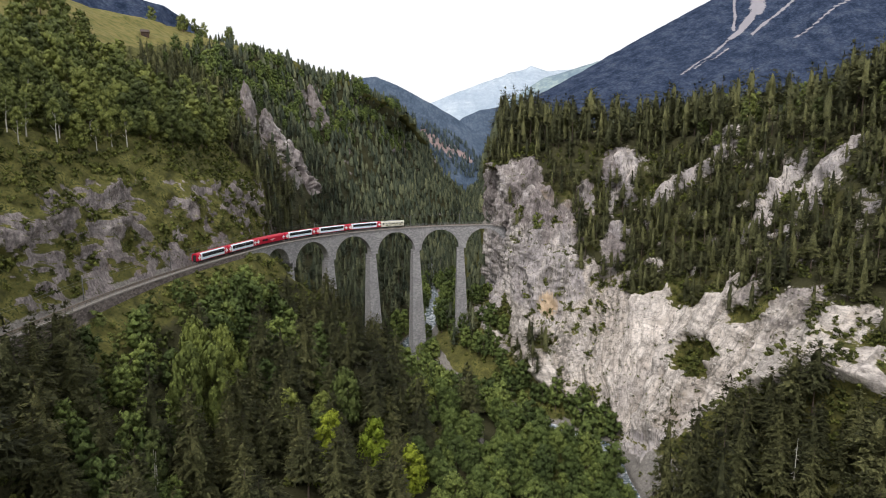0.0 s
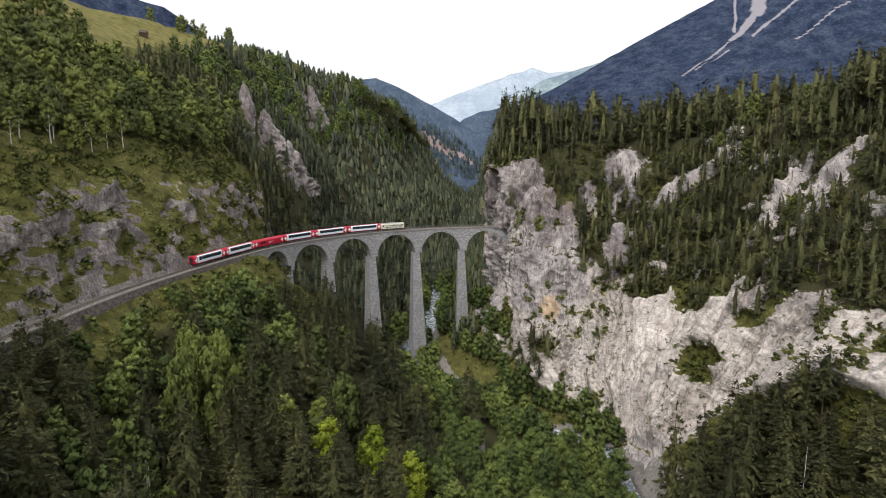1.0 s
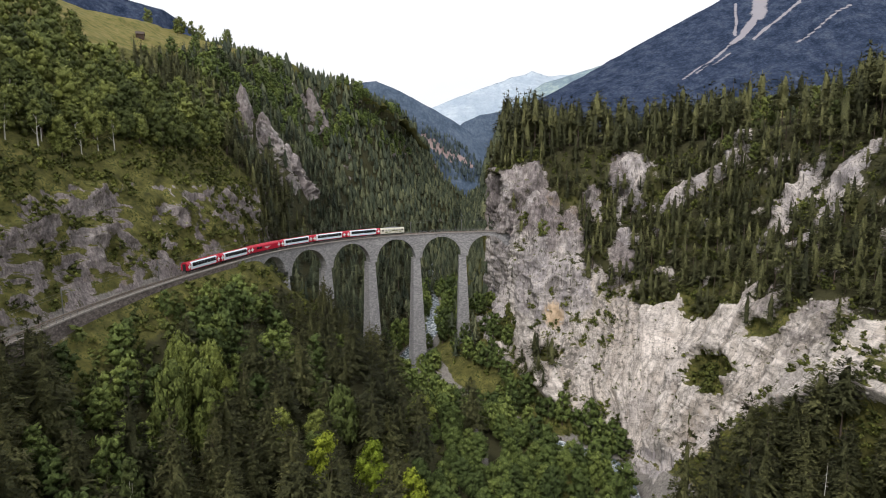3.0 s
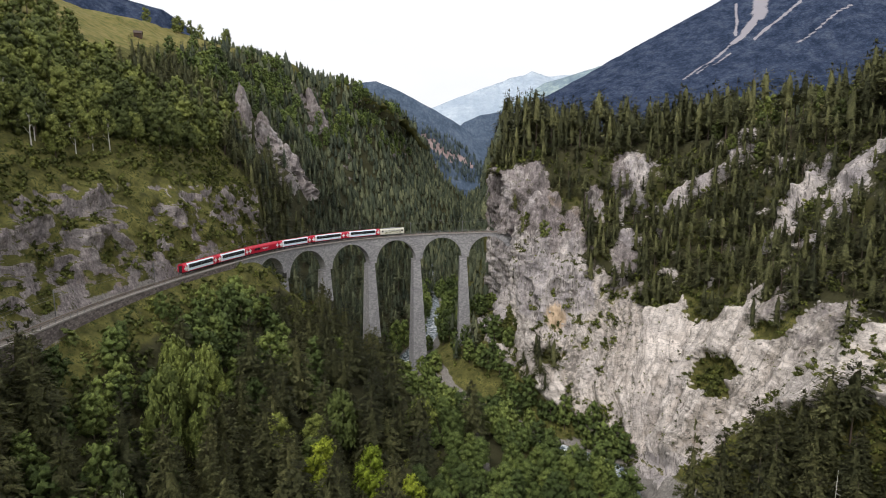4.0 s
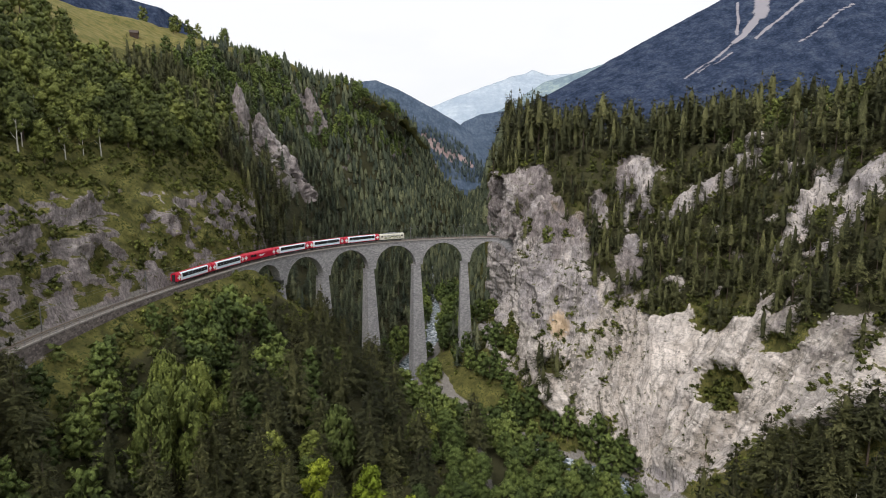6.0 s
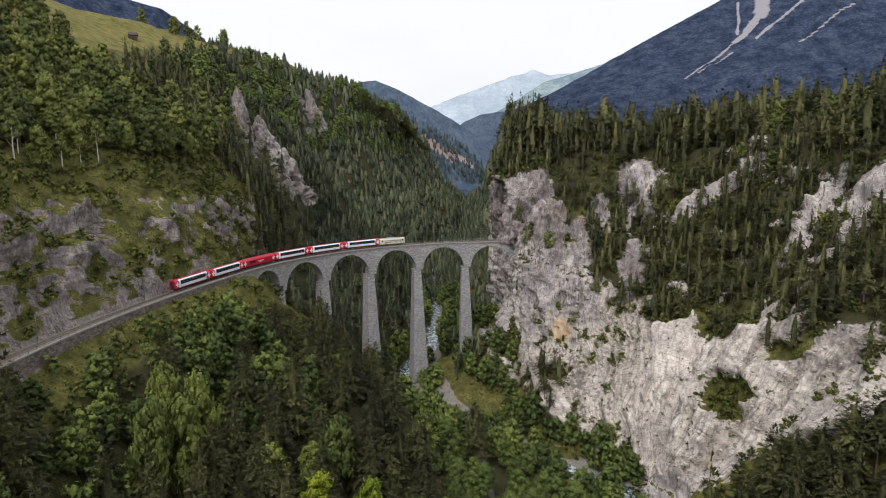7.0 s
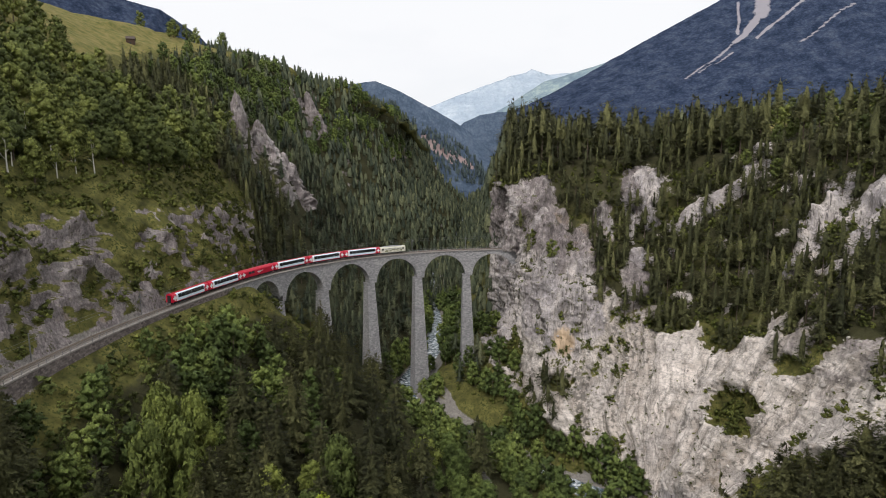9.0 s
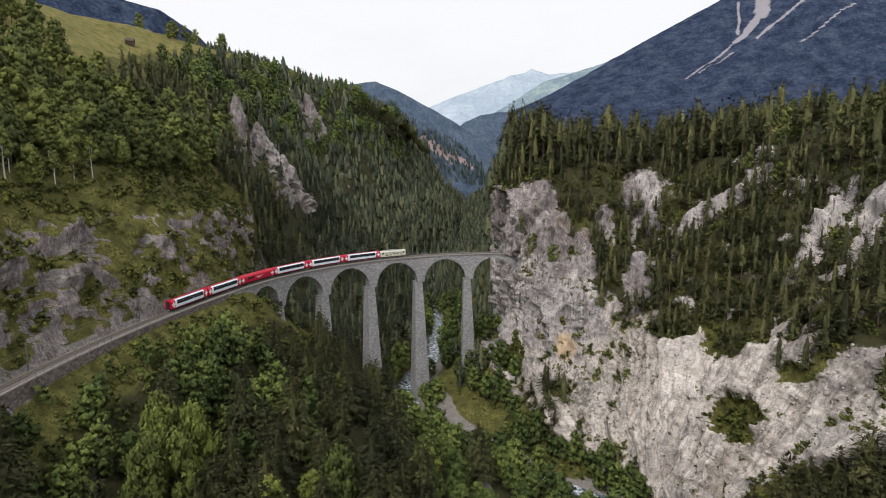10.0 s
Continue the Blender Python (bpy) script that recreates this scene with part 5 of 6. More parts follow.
G_CON, G_BROAD = "conifers of the gorge", "broadleaf trees of the gorge"
hero(SPRUCE[0], "spruce_tree", "tall pointed dark spruce near the river", G_CON, [M_BARK, M_NEEDLE], (61.8, 157.3, 36.8), (66, 135, 41.7), (61, 141, 36.8), (91.6, 142, 41.0), (78, 150, 38), (72, 163, 33))
hero(SPRUCE[3], "spruce_tree", "broad dark green spruce below the railway", G_CON, [M_BARK, M_NEEDLE], (-50, 133, 43.7), (-56, 127.5, 51), (-70, 118, 52), (-66, 131, 54), (-48, 175.5, 41.6), (-54, 124.7, 50), (-84, 120, 66), (-78, 111, 60), (-89, 128, 67), (-91, 109, 64), (-74, 104, 55), (-81, 128, 65), (-86, 102, 61), (-86.5, 136, 67), (-90, 137, 66))
hero(SPRUCE[4], "pine_tree", "broad-crowned green pine on the wooded slope", G_CON, [M_BARK, M_NEEDLE], (-44.5, 188.6, 53), (-57, 185, 55), (-36.6, 206.4, 42), (-17.3, 195, 38.2), (-33.4, 223.4, 44), (-12.5, 151.8, 29.5), (-37.6, 154, 35), (-31, 162.5, 34.5))
hero(BROAD[2], "maple_tree", "bright yellow-green maple among dark conifers", G_BROAD, [M_BARK, M_BRIGHT], (-18.7, 156, 30.2), (-29.5, 150.3, 34.3), (-8, 150, 25))
hero(BROAD[0], "broadleaf_tree", "round fresh green broadleaf tree below the railway", G_BROAD, [M_BARK, M_FRESH], (-28.6, 170.4, 39), (-63.4, 150.2, 58.5), (-62, 141, 56), (-58, 147, 54), (-66, 157, 58), (-60, 160, 55))
hero(BIRCH[0], "birch_tree", "thin pale birch with few leaves", "birches", [M_BIRCH, M_LEAF], (-57, 113, 47))

# the wood below the railway
broad = clear_of_line(np.concatenate([
    scatter(woods(WW + 0.1, WM + 0.15, 2.0, 5.2, 0.07, rock_limit=1.2), 3.2, 0.4, 26, seed=3),
    scatter(woods(WM + 0.3, WL - 0.25, 1.6, 6.6, 0.01, rock_limit=2), 3.6, 0.8, seed=4),
    scatter(woods(WL - 0.75, WL - 0.03, 2.2, 6.9, 0.075, rock_limit=2), 3.1, 0.1, seed=5),
    scatter(woods(V["right_bank"] + 0.1, V["cliff_foot"] - 0.25, 5.0, 6.7, 0.06, rock_limit=2), 2.8, 0.15, seed=6),
    scatter(woods(V["cliff_foot"] - 0.35, V["cliff_foot"] + 0.05, 6.8, 8.7, 0.02, rock_limit=2), 3.4, 0.4, seed=23),
    scatter(woods(WL - 0.6, WL - 0.02, 7.2, 9.4, 0.05, rock_limit=2), 3.0, 0.2, seed=25),
    scatter(woods(V["right_bank"] + 0.02, V["right_bank"] + 0.5, 7.6, 9.4, 0.045, rock_limit=2), 3.0, 0.2, seed=26)]), 7.2)
conifers = clear_of_line(scatter(woods(WW + 0.25, WL - 0.4, 0.8, 7.3, 0.027, rock_limit=1.2) * (1 - 0.7 * bump01(vc, WW, WM, 0.1) * bump01(uc, 2.6, 5.0, 0.3)), 5.0, 0.35, seed=1), 9.5)
right_spruce = scatter(woods(V["right_bank"] + 0.2, V["cliff_foot"] + 0.1, 1.4, 3.15, 0.03, rock_limit=3), 5.2, seed=2)
right_spruce = np.concatenate([right_spruce, scatter(woods(V["cliff_foot"] + 0.05, V["cliff_foot"] + 0.25, 0.8, 3.05, 0.034, rock_limit=3), 4.4, 0.4, seed=28)])
near_con, rest_con = split_near(np.concatenate([conifers, right_spruce]), 270)
plant_things(near_con, SPRUCE + PINE[:1], "spruce_tree", "tall dark green conifer on the wooded slope", "tree", G_CON, [M_BARK, M_NEEDLE], (0.7, 1.12), seed=31)
plant_stuff(rest_con, MID, "conifer_wood", "dense dark conifers below the viaduct", "wood", [M_BARK, M_NEEDLE], (0.65, 1.0), seed=32)
near_broad, rest_broad = split_near(broad, 200)
low_broad = near_broad[:, 2] < 12
plant_things(near_broad[low_broad], BROAD, "broadleaf_tree", "rich green broadleaf tree near the river", "tree", G_BROAD, [M_BARK, M_RIVERLEAF], (0.55, 0.92), seed=33)
plant_things(near_broad[~low_broad], BROAD, "broadleaf_tree", "round fresh green broadleaf tree among conifers", "tree", G_BROAD, [M_BARK, M_FRESH], (0.6, 1.0), seed=61)
plant_stuff(rest_broad, MIDBROAD, "riverside_wood", "green broadleaf trees along the river", "wood", [M_BARK, M_RIVERLEAF], (0.6, 1.0), seed=34)

# the hillside over the railway
birches = scatter(woods(V["shoulder"] - 0.25, V["shoulder"] + 0.1, 2.4, 5.4, 0.012, rock_limit=3), 3.0, seed=9)
plant_things(birches, BIRCH, "birch_tree", "slender birch with a white trunk", "tree", "birches", [M_BIRCH, M_LEAF], (0.8, 1.1), seed=37)
left_broad = scatter(woods(V["meadow"] - 0.05, V["shoulder"] + 0.15, 0.6, 8.9, 0.05, rock_limit=0.9) * (1 - (vc < V["meadow"] + 0.3) * (uc > 8.3)), 4.4, 0.6, 34, seed=7)
hedge = scatter(woods(V["left_crest"] + 0.1, V["meadow"] + 0.1, 1, 9.9, 0.0022, rock_limit=2) * (1 - bump01(uc, 8.75, 9.62, 0.05) * (vc < V["meadow"] + 0.2)), 4.0, 1.4, 45, seed=8)
near_l, rest_l = split_near(left_broad, 110)
plant_things(near_l, BROAD, "hillside_tree", "leafy green tree on the hillside over the railway", "tree", "trees over the railway", [M_BARK, M_LEAF], (0.85, 1.35), seed=35)
plant_stuff(np.concatenate([rest_l, hedge]), MIDBROAD, "hillside_wood", "leafy green trees round the upper meadow", "wood", [M_BARK, M_LEAF], (0.85, 1.35), seed=36)
left_dark = scatter(np.maximum(woods(V["meadow"] + 0.6, V["rock_foot"] - 0.15, 8.1, 8.8, 0.035, rock_limit=0.5), woods(V["meadow"] + 0.25, V["shoulder"] + 0.45, 8.2, 9.15, 0.05, rock_limit=0.6)), 3.4, 0.2, seed=10)
plant_stuff(left_dark, MID, "hillside_conifers", "dark conifers on the steep hillside", "wood", [M_BARK, M_NEEDLE], (0.55, 0.95), seed=38)

ridge_broad = scatter(woods(V["meadow"] + 0.1, V["rock_top"] - 0.2, 9.0, 11.2, 0.009, rock_limit=0.5), 4.2, 0.9, 40, seed=27)
plant_stuff(ridge_broad, MIDBROAD, "ridge_wood", "lighter green broadleaf trees along the ridge", "wood", [M_BARK, M_RIVERLEAF], (0.7, 1.1), seed=47)
# the forest behind the viaduct
back_a = clear_of_line(scatter(woods(V["meadow"] - 0.1, V["right_bank"] + 0.6, 7.5, 9.7, 0.045, rock_limit=0.55) * (1 - (vc < V["shoulder"] - 0.15) * (uc < 9.1)) * (vc > V["meadow"] + 0.15) * (1 - (uc < 8.25) * (vc < V["rock_foot"])) * (1 - 0.8 * bump01(uc, 8.65, 9.2, 0.1) * bump01(vc, V["shoulder"] - 0.2, V["rock_foot"] - 0.3, 0.2)) * (1 - bump01(vc, WL - 0.45, V["right_bank"] + 0.35, 0.05) * (uc < 9.4)), 3.1, 0.15, seed=12), 6)
back_b = scatter(woods(V["left_crest"] + 0.1, V["right_bank"] + 0.6, 9.7, 12, 0.034, rock_limit=0.75) * (1 - (vc < V["meadow"] + 0.1) * (uc < 10.0)), 3.9, 0.15, seed=13)
plant_stuff(back_a, MID, "gorge_forest", "dense dark conifer forest behind the viaduct", "forest", [M_BARK, M_HAZED_NEEDLE], (0.55, 0.85), seed=39)
plant_stuff(back_b, LOW, "upper_gorge_forest", "distant dark conifer forest up the gorge", "forest", [M_BARK, M_HAZED_NEEDLE], (0.65, 1.05), seed=40)

# the headland on the right
head_a = scatter(woods(V["cliff_mid"] - 0.06, V["crest"] - 0.2, 1.2, 8.5, 0.1, rock_limit=0.62), 2.9, 0.4, 16, seed=14)
foot_con = scatter(woods(V["cliff_foot"] - 0.12, V["cliff_foot"] + 0.16, 6.3, 7.0, 0.03, rock_limit=3), 3.2, seed=52)
head_a = np.concatenate([head_a, foot_con])
head_b = scatter(woods(V["crest"] - 0.25, V["crest"] + 0.4, 1.0, 9.4, 0.045, rock_limit=0.9) * (1 - 0.75 * bump01(uc, 4.5, 5.5, 0.2) * (vc > V["crest"] - 0.05)), 3.7, 0.15, seed=15)
head_c = scatter(woods(V["crest"] + 0.35, V["plateau"] + 0.5, 1.0, 8, 0.007, rock_limit=2) * (1 - 0.97 * bump01(vc, V["plateau"] - 0.5, V["plateau"] + 0.4, 0.1) * bump01(uc, 4.6, 6.6, 0.3)), 4.5, 0.3, 40, seed=16)
head_d = scatter(woods(V["right_bank"] + 0.4, V["crest"] + 0.3, 8.7, 12, 0.013, rock_limit=0.9), 3.8, 0.2, seed=17)
plant_stuff(head_a, MID, "cliff_conifers", "conifers clinging to the pale cliff's ledges", "wood", [M_BARK, M_NEEDLE], (0.4, 0.85), seed=41)
plant_stuff(head_b, MID, "plateau_forest", "tall conifers along the top of the cliff", "forest", [M_BARK, M_NEEDLE], (0.9, 1.38), seed=42, slim=1.05)
plant_stuff(np.concatenate([head_c, head_d]), LOW, "plateau_woods", "conifer woods on the plateau", "forest", [M_BARK, M_HAZED_NEEDLE], (0.75, 1.2), seed=43)
mixed = scatter(woods(V["cliff_mid"], V["crest"] + 0.3, 1.6, 8.4, 0.006, rock_limit=0.6), 3.4, 0.6, 22, seed=62)
plant_stuff(mixed, MIDBROAD, "headland_broadleaf_trees", "lighter green broadleaf trees among the headland's conifers", "wood", [M_BARK, M_LEAF], (0.45, 0.9), seed=63)
glade = scatter(woods(V["crest"] + 0.3, V["plateau"] + 0.3, 3.8, 7.0, 0.0018, rock_limit=2), 5.0, seed=18)
plant_stuff(glade, MIDBROAD, "glade_trees", "light green trees beside the plateau meadow", "wood", [M_BARK, M_LEAF], (0.7, 1.1), seed=44)

# shrubs
shrubs = clear_of_line(np.concatenate([
    scatter(woods(V["rock_top"] - 0.95, V["rock_foot"] - 0.1, 1.0, 8.0, 0.15, rock_limit=0.75), 1.5, 0.7, 14, seed=19),
    scatter(woods(V["cliff_foot"] - 0.1, V["crest"] - 0.3, 1.6, 8.4, 0.14, rock_limit=0.7), 1.4, 0.4, 12, seed=20),
    scatter(woods(V["right_bank"] + 0.05, V["cliff_foot"] + 0.05, 4.9, 6.8, 0.16, rock_limit=2), 1.4, 0.2, seed=21),
    scatter(woods(V["right_bank"] + 0.4, V["cliff_foot"] + 0.05, 6.6, 8.8, 0.04, rock_limit=2), 1.4, 0.6, seed=24),
    scatter(woods(V["cliff_foot"] + 0.05, V["cliff_mid"], 2.4, 8.0, 0.16, rock_limit=0.5), 1.3, 0.2, 12, seed=50),
    scatter(woods(V["right_bank"] + 0.2, V["cliff_foot"] + 0.6, 0.8, 3.8, 0.08, rock_limit=0.6), 1.6, 0.3, 12, seed=51),
    scatter(woods(V["bench"] + 0.7, WL - 0.05, 1.5, 7.3, 0.03, rock_limit=2), 1.5, 0.5, seed=22)]), 3.4)
thicket = clear_of_line(scatter(woods(V["shoulder"] - 0.4, V["shoulder"] + 0.4, 1.2, 7.4, 0.07, rock_limit=0.9), 2.2, 0.5, 20, seed=64))
plant_stuff(thicket, BUSH, "hillside_thicket", "dark green bushes below the birches", "shrubs", [M_BARK, M_BUSH], (0.9, 1.9), seed=65)
banks = clear_of_line(scatter(woods(WW - 0.02, WW + 0.5, 1.4, 5.2, 0.16, rock_limit=2), 1.8, 0.35, 14, seed=29), 4.2)
plant_stuff(banks, BUSH, "bank_shrubs", "fresh green shrubs on the bank below the railway wall", "shrubs", [M_BARK, M_LEAF], (0.6, 1.5), seed=48)
plant_stuff(shrubs, BUSH, "shrubs", "low dark green shrubs and scrub", "shrubs", [M_BARK, M_BUSH], (0.5, 1.25), seed=45)


edge_shrubs = clear_of_line(scatter(woods(WW - 0.05, WW + 0.7, 4.0, 6.7, 0.14, rock_limit=2), 1.5, 0.3, 14, seed=53), 3.5)
plant_stuff(edge_shrubs, BUSH, "edge_shrubs", "dark green shrubs beside the viaduct's abutment", "shrubs", [M_BARK, M_BUSH], (0.55, 1.05), seed=54)
young = clear_of_line(scatter(woods(WW + 0.15, WW + 0.8, 3.6, 6.9, 0.03, rock_limit=2), 2.6, 0.3, 14, seed=55), 5.2)
plant_stuff(young, MID, "young_conifers", "young conifers beside the viaduct's abutment", "wood", [M_BARK, M_NEEDLE], (0.28, 0.5), seed=56)


def stone_shape(seed):
    """An angular block of scree."""
    g = np.random.default_rng(seed)
    b = bmesh.new()
    bmesh.ops.create_icosphere(b, subdivisions=1, radius=0.6)
    v = np.array([q.co for q in b.verts]) * g.uniform(0.55, 1.25, (len(b.verts), 1)) * np.array([1.1, 0.9, 0.75])
    t = np.array([[q.index for q in f.verts] for f in b.faces])
    b.free()
    return v, t


M_SCREE = plain("scree_stone", (0.42, 0.385, 0.355), 0.95, 0, 0.45, 0.5)
scree = scatter(woods(V["cliff_foot"] - 0.15, V["cliff_mid"] + 0.1, 2.6, 7.6, 0.09, rock_limit=5) * (rock_c > 0.5), 0.7, 0.9, 9, seed=57)
plant_stuff(scree, [stone_shape(k) for k in (1, 2, 3, 4)], "scree_stones", "loose pale angular stones on the white slope", "stones", [M_SCREE, M_SCREE], (0.35, 1.5), 0.1, seed=58)
tufts = scatter(woods(V["cliff_foot"] - 0.05, V["cliff_mid"] + 0.1, 2.6, 7.9, 0.05, rock_limit=5), 0.8, 1.2, 10, seed=59)
plant_stuff(tufts, BUSH[2:], "cliff_tufts", "small dark tufts rooted in the white rock", "shrubs", [M_BARK, M_BUSH], (0.2, 0.6), 0.05, seed=60)


# ---------------------------------------------------------------- bare rock towers on the headland
def rock_tower(x, y, z, rx, ry, h, seed, pale=0.6, lean=(0, 0)):
    """A weathered fin of rock: a tapering, ribbed and broken mass that grows out of the slope."""
    n, k = 60, 52
    t, a = np.meshgrid(np.linspace(0, 1, k), np.linspace(0, math.tau, n, endpoint=False), indexing="ij")
    around = np.stack([np.cos(a) * 2.2, np.sin(a) * 2.2, t * 1.2], -1).reshape(-1, 3) + seed * 3.1
    step = (t * 4 + 0.9 * fbm(around, 1.0, 2, seed).reshape(t.shape)) % 1.0
    r = (1 - t ** 1.8) ** 0.7 * (1 + 0.25 * (1 - t)) * (1.08 - 0.22 * step) * (1 + 0.4 * fbm(around, 1.6, 2, seed + 1).reshape(t.shape))
    p = np.stack([x + rx * r * np.cos(a) + lean[0] * t, y + ry * r * np.sin(a) + lean[1] * t, z - 6 + (h + 6) * t], -1).reshape(-1, 3)
    out = np.stack([np.cos(a), np.sin(a), 0 * a + 0.2], -1).reshape(-1, 3)
    q = p + seed * 13.7
    d = (fbm(q * np.array([1, 1, 0.22]), 6, 3, seed, True) - 0.6) * min(rx, ry) * 1.5 + (fbm(q * np.array([1, 1, 0.5]), 2.6, 3, seed + 5, True) - 0.6) * 3.4
    p = p + out * (d * np.repeat(np.clip(1.1 - np.linspace(0, 1, k), 0.3, 1), n))[:, None]
    p[:, 2] += fbm(p, 4, 3, seed + 9) * 2.0
    g = np.arange(n * k).reshape(k, n)
    gn = np.roll(g, -1, axis=1)
    tris = np.concatenate([np.stack([g[:-1], gn[:-1], gn[1:]], -1).reshape(-1, 3), np.stack([g[:-1], gn[1:], g[1:]], -1).reshape(-1, 3)])
    me = fast_mesh("rock_outcrop", p, tris, [M_GROUND])
    green = np.clip(0.95 + 0.5 * fbm(p, 5, 3, seed + 3), 0, 1)
    c = me.attributes.new("cover", "FLOAT_COLOR", "POINT")
    c.data.foreach_set("color", np.stack([green, np.full(len(p), pale) + 0.3 * fbm(p, 8, 2, seed), 0 * green, 0 * green], 1).astype(np.float32).ravel())
    tagged(new("rock_outcrop", me), "weathered pale rock tower rising from the wooded slope", "rock outcrop", "rock towers of the headland")


rock_tower(88, 304, 70, 11, 8, 33, 1, 0.62)
rock_tower(70, 297, 58, 3.5, 4, 27, 2, 0.7)
rock_tower(79, 276, 40, 6, 5, 22, 3, 0.85)
rock_tower(59, 286, 52, 4, 4, 22, 4, 0.5)
rock_tower(138, 297, 98, 6, 4, 15, 5, 0.75)
rock_tower(134, 253, 70, 8, 6, 16, 6, 0.6)
rock_tower(136, 237, 74, 3.2, 3, 15, 7, 0.85)
rock_tower(148, 223, 80, 11, 5, 17, 8, 0.9, (5, 2))
rock_tower(128, 220, 66, 10, 5, 14, 9, 0.9, (4, 3))
rock_tower(42, 300, 58, 7, 7, 28, 11, 0.65)
rock_tower(35, 312, 70, 6, 7, 28, 12, 0.55)
rock_tower(52, 274, 40, 6, 5, 22, 13, 0.7)
rock_tower(66, 266, 30, 5, 5, 20, 14, 0.85)
rock_tower(-131, 419, 108, 6, 7, 42, 15, 0.45, (-2, 0))
rock_tower(-120, 438, 98, 10, 8, 34, 16, 0.45, (-6, 0))
rock_tower(-105, 447, 78, 10, 8, 33, 17, 0.4, (-6, 0))
rock_tower(-128, 634, 130, 9, 8, 40, 18, 0.35, (-6, 0))
rock_tower(-116, 640, 112, 8, 8, 34, 19, 0.3, (-6, 0))

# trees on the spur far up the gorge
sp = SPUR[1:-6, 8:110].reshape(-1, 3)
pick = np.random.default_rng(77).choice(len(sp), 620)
plant_stuff(sp[pick] + np.random.default_rng(78).normal(0, 3, (620, 3)) * np.array([1, 1, 0]), LOW, "spur_forest", "far conifers on the spur up the gorge, hazed bluish in their colour", "forest", [M_BARK, M_SPUR], (0.7, 1.1), seed=46)


def dead_tree(x, y, top):
    z = ground_under(x, y) - 0.3
    root = tagged(new("dead_tree"), "bare grey dead conifer trunk with broken twigs", "tree")
    root.location = (x, y, z)
    b = Build()
    h = top - z
    b.tube((0, 0, 0), (0.3, 0.1, h), 0.22, 0.03)
    part("trunk", b.mesh("trunk", M_BIRCH), root)
    g = np.random.default_rng(3)
    b = Build()
    for k in range(26):
        t, a = g.uniform(0.3, 0.95), g.random() * 6.28
        ln = (1.1 - t) * 2.6
        b.tube((0.3 * t, 0.1 * t, h * t), (0.3 * t + math.cos(a) * ln, 0.1 * t + math.sin(a) * ln, h * t - 0.3 * ln), 0.04, 0.01, 4)
    tagged(part("twigs", b.mesh("twigs", M_BIRCH), root), kind="stuff")


dead_tree(87, 141, 31)
dead_tree(-57, 112, 43)


# ---------------------------------------------------------------- the train
M_RED = plain("red_coach_paint", (0.48, 0.004, 0.03), 0.35, 0, 0.1, 1.0, 0.5)
M_PALEBLUE = plain("pale_blue_coach_paint", (0.66, 0.79, 0.87), 0.4, 0, 0.06, 1.0, 0.5)
M_WHITE = plain("white_paint", (0.8, 0.8, 0.8), 0.4, 0, 0.05, 1.0, 0.5)
M_UNDER = plain("underframe_black", (0.03, 0.03, 0.032), 0.7, 0.2, 0.3, 2)
M_GLASS = plain("dark_tinted_glass", (0.012, 0.016, 0.02), 0.06, 0, 0.2, 0.5, 0.8)
M_CREAM = plain("cream_locomotive_paint", (0.62, 0.6, 0.5), 0.45, 0, 0.1, 1.0, 0.4)
M_OLIVE = plain("olive_locomotive_motif", (0.14, 0.15, 0.06), 0.5, 0, 0.3, 1.0, 0.4)
M_ROOFGREY = plain("grey_roof", (0.32, 0.32, 0.33), 0.6, 0.2, 0.2, 2)
LEN, HALF = 17.4, 1.33


def hull(x0, x1, section, caps=True, ix=0, build=None):
    """A body of that (y, z) section between two ends, the ends drawn in a little."""
    b = build or Build()
    n = len(section)
    cols = [(x0, 0.9), (x0 + 0.25, 1.0), (x1 - 0.25, 1.0), (x1, 0.9)] if caps else [(x0, 1.0), (x1, 1.0)]
    vs = [(x, y * k, z) for x, k in cols for y, z in section]
    fs = [(c * n + i, c * n + (i + 1) % n, (c + 1) * n + (i + 1) % n, (c + 1) * n + i) for c in range(len(cols) - 1) for i in range(n)]
    if caps:
        fs += [tuple(range(n))[::-1], tuple((len(cols) - 1) * n + i for i in range(n))]
    return b.add(vs, fs, ix=ix)


def roof_section(base, top, lift=0.0, grow=0.0):
    h = HALF + grow
    return [(-h, base), (h, base), (h, 2.55 + lift), (h * 0.95, 2.95 + lift), (h * 0.8, 3.3 + lift), (h * 0.5, top), (0, top + 0.08), (-h * 0.5, top), (-h * 0.8, 3.3 + lift), (-h * 0.95, 2.95 + lift), (-h, 2.55 + lift)]


def bogie_mesh():
    b = Build()
    for sg in (-1, 1):
        b.box((-1.3, sg * 0.86 - 0.07, 0.42), (1.3, sg * 0.86 + 0.07, 0.68), bevel=0.04)
    b.box((-0.3, -0.9, 0.5), (0.3, 0.9, 0.75))
    return b.mesh("bogie", M_UNDER)


def wheel_mesh():
    b = Build()
    b.tube((0, -0.06, 0.36), (0, 0.06, 0.36), 0.36, n=14)
    b.tube((0, -0.09, 0.36), (0, -0.06, 0.36), 0.4, n=14)
    return b.mesh("wheel", M_UNDER)


BOGIE, WHEEL = bogie_mesh(), wheel_mesh()


def add_bogies(root, at):
    for x in at:
        bo = part("bogie", BOGIE, root)
        bo.location = (x, 0, 0)
        for dx in (-0.9, 0.9):
            for sg in (-1, 1):
                w = part("wheel", WHEEL, bo)
                w.location = (dx, sg * 0.5, 0)


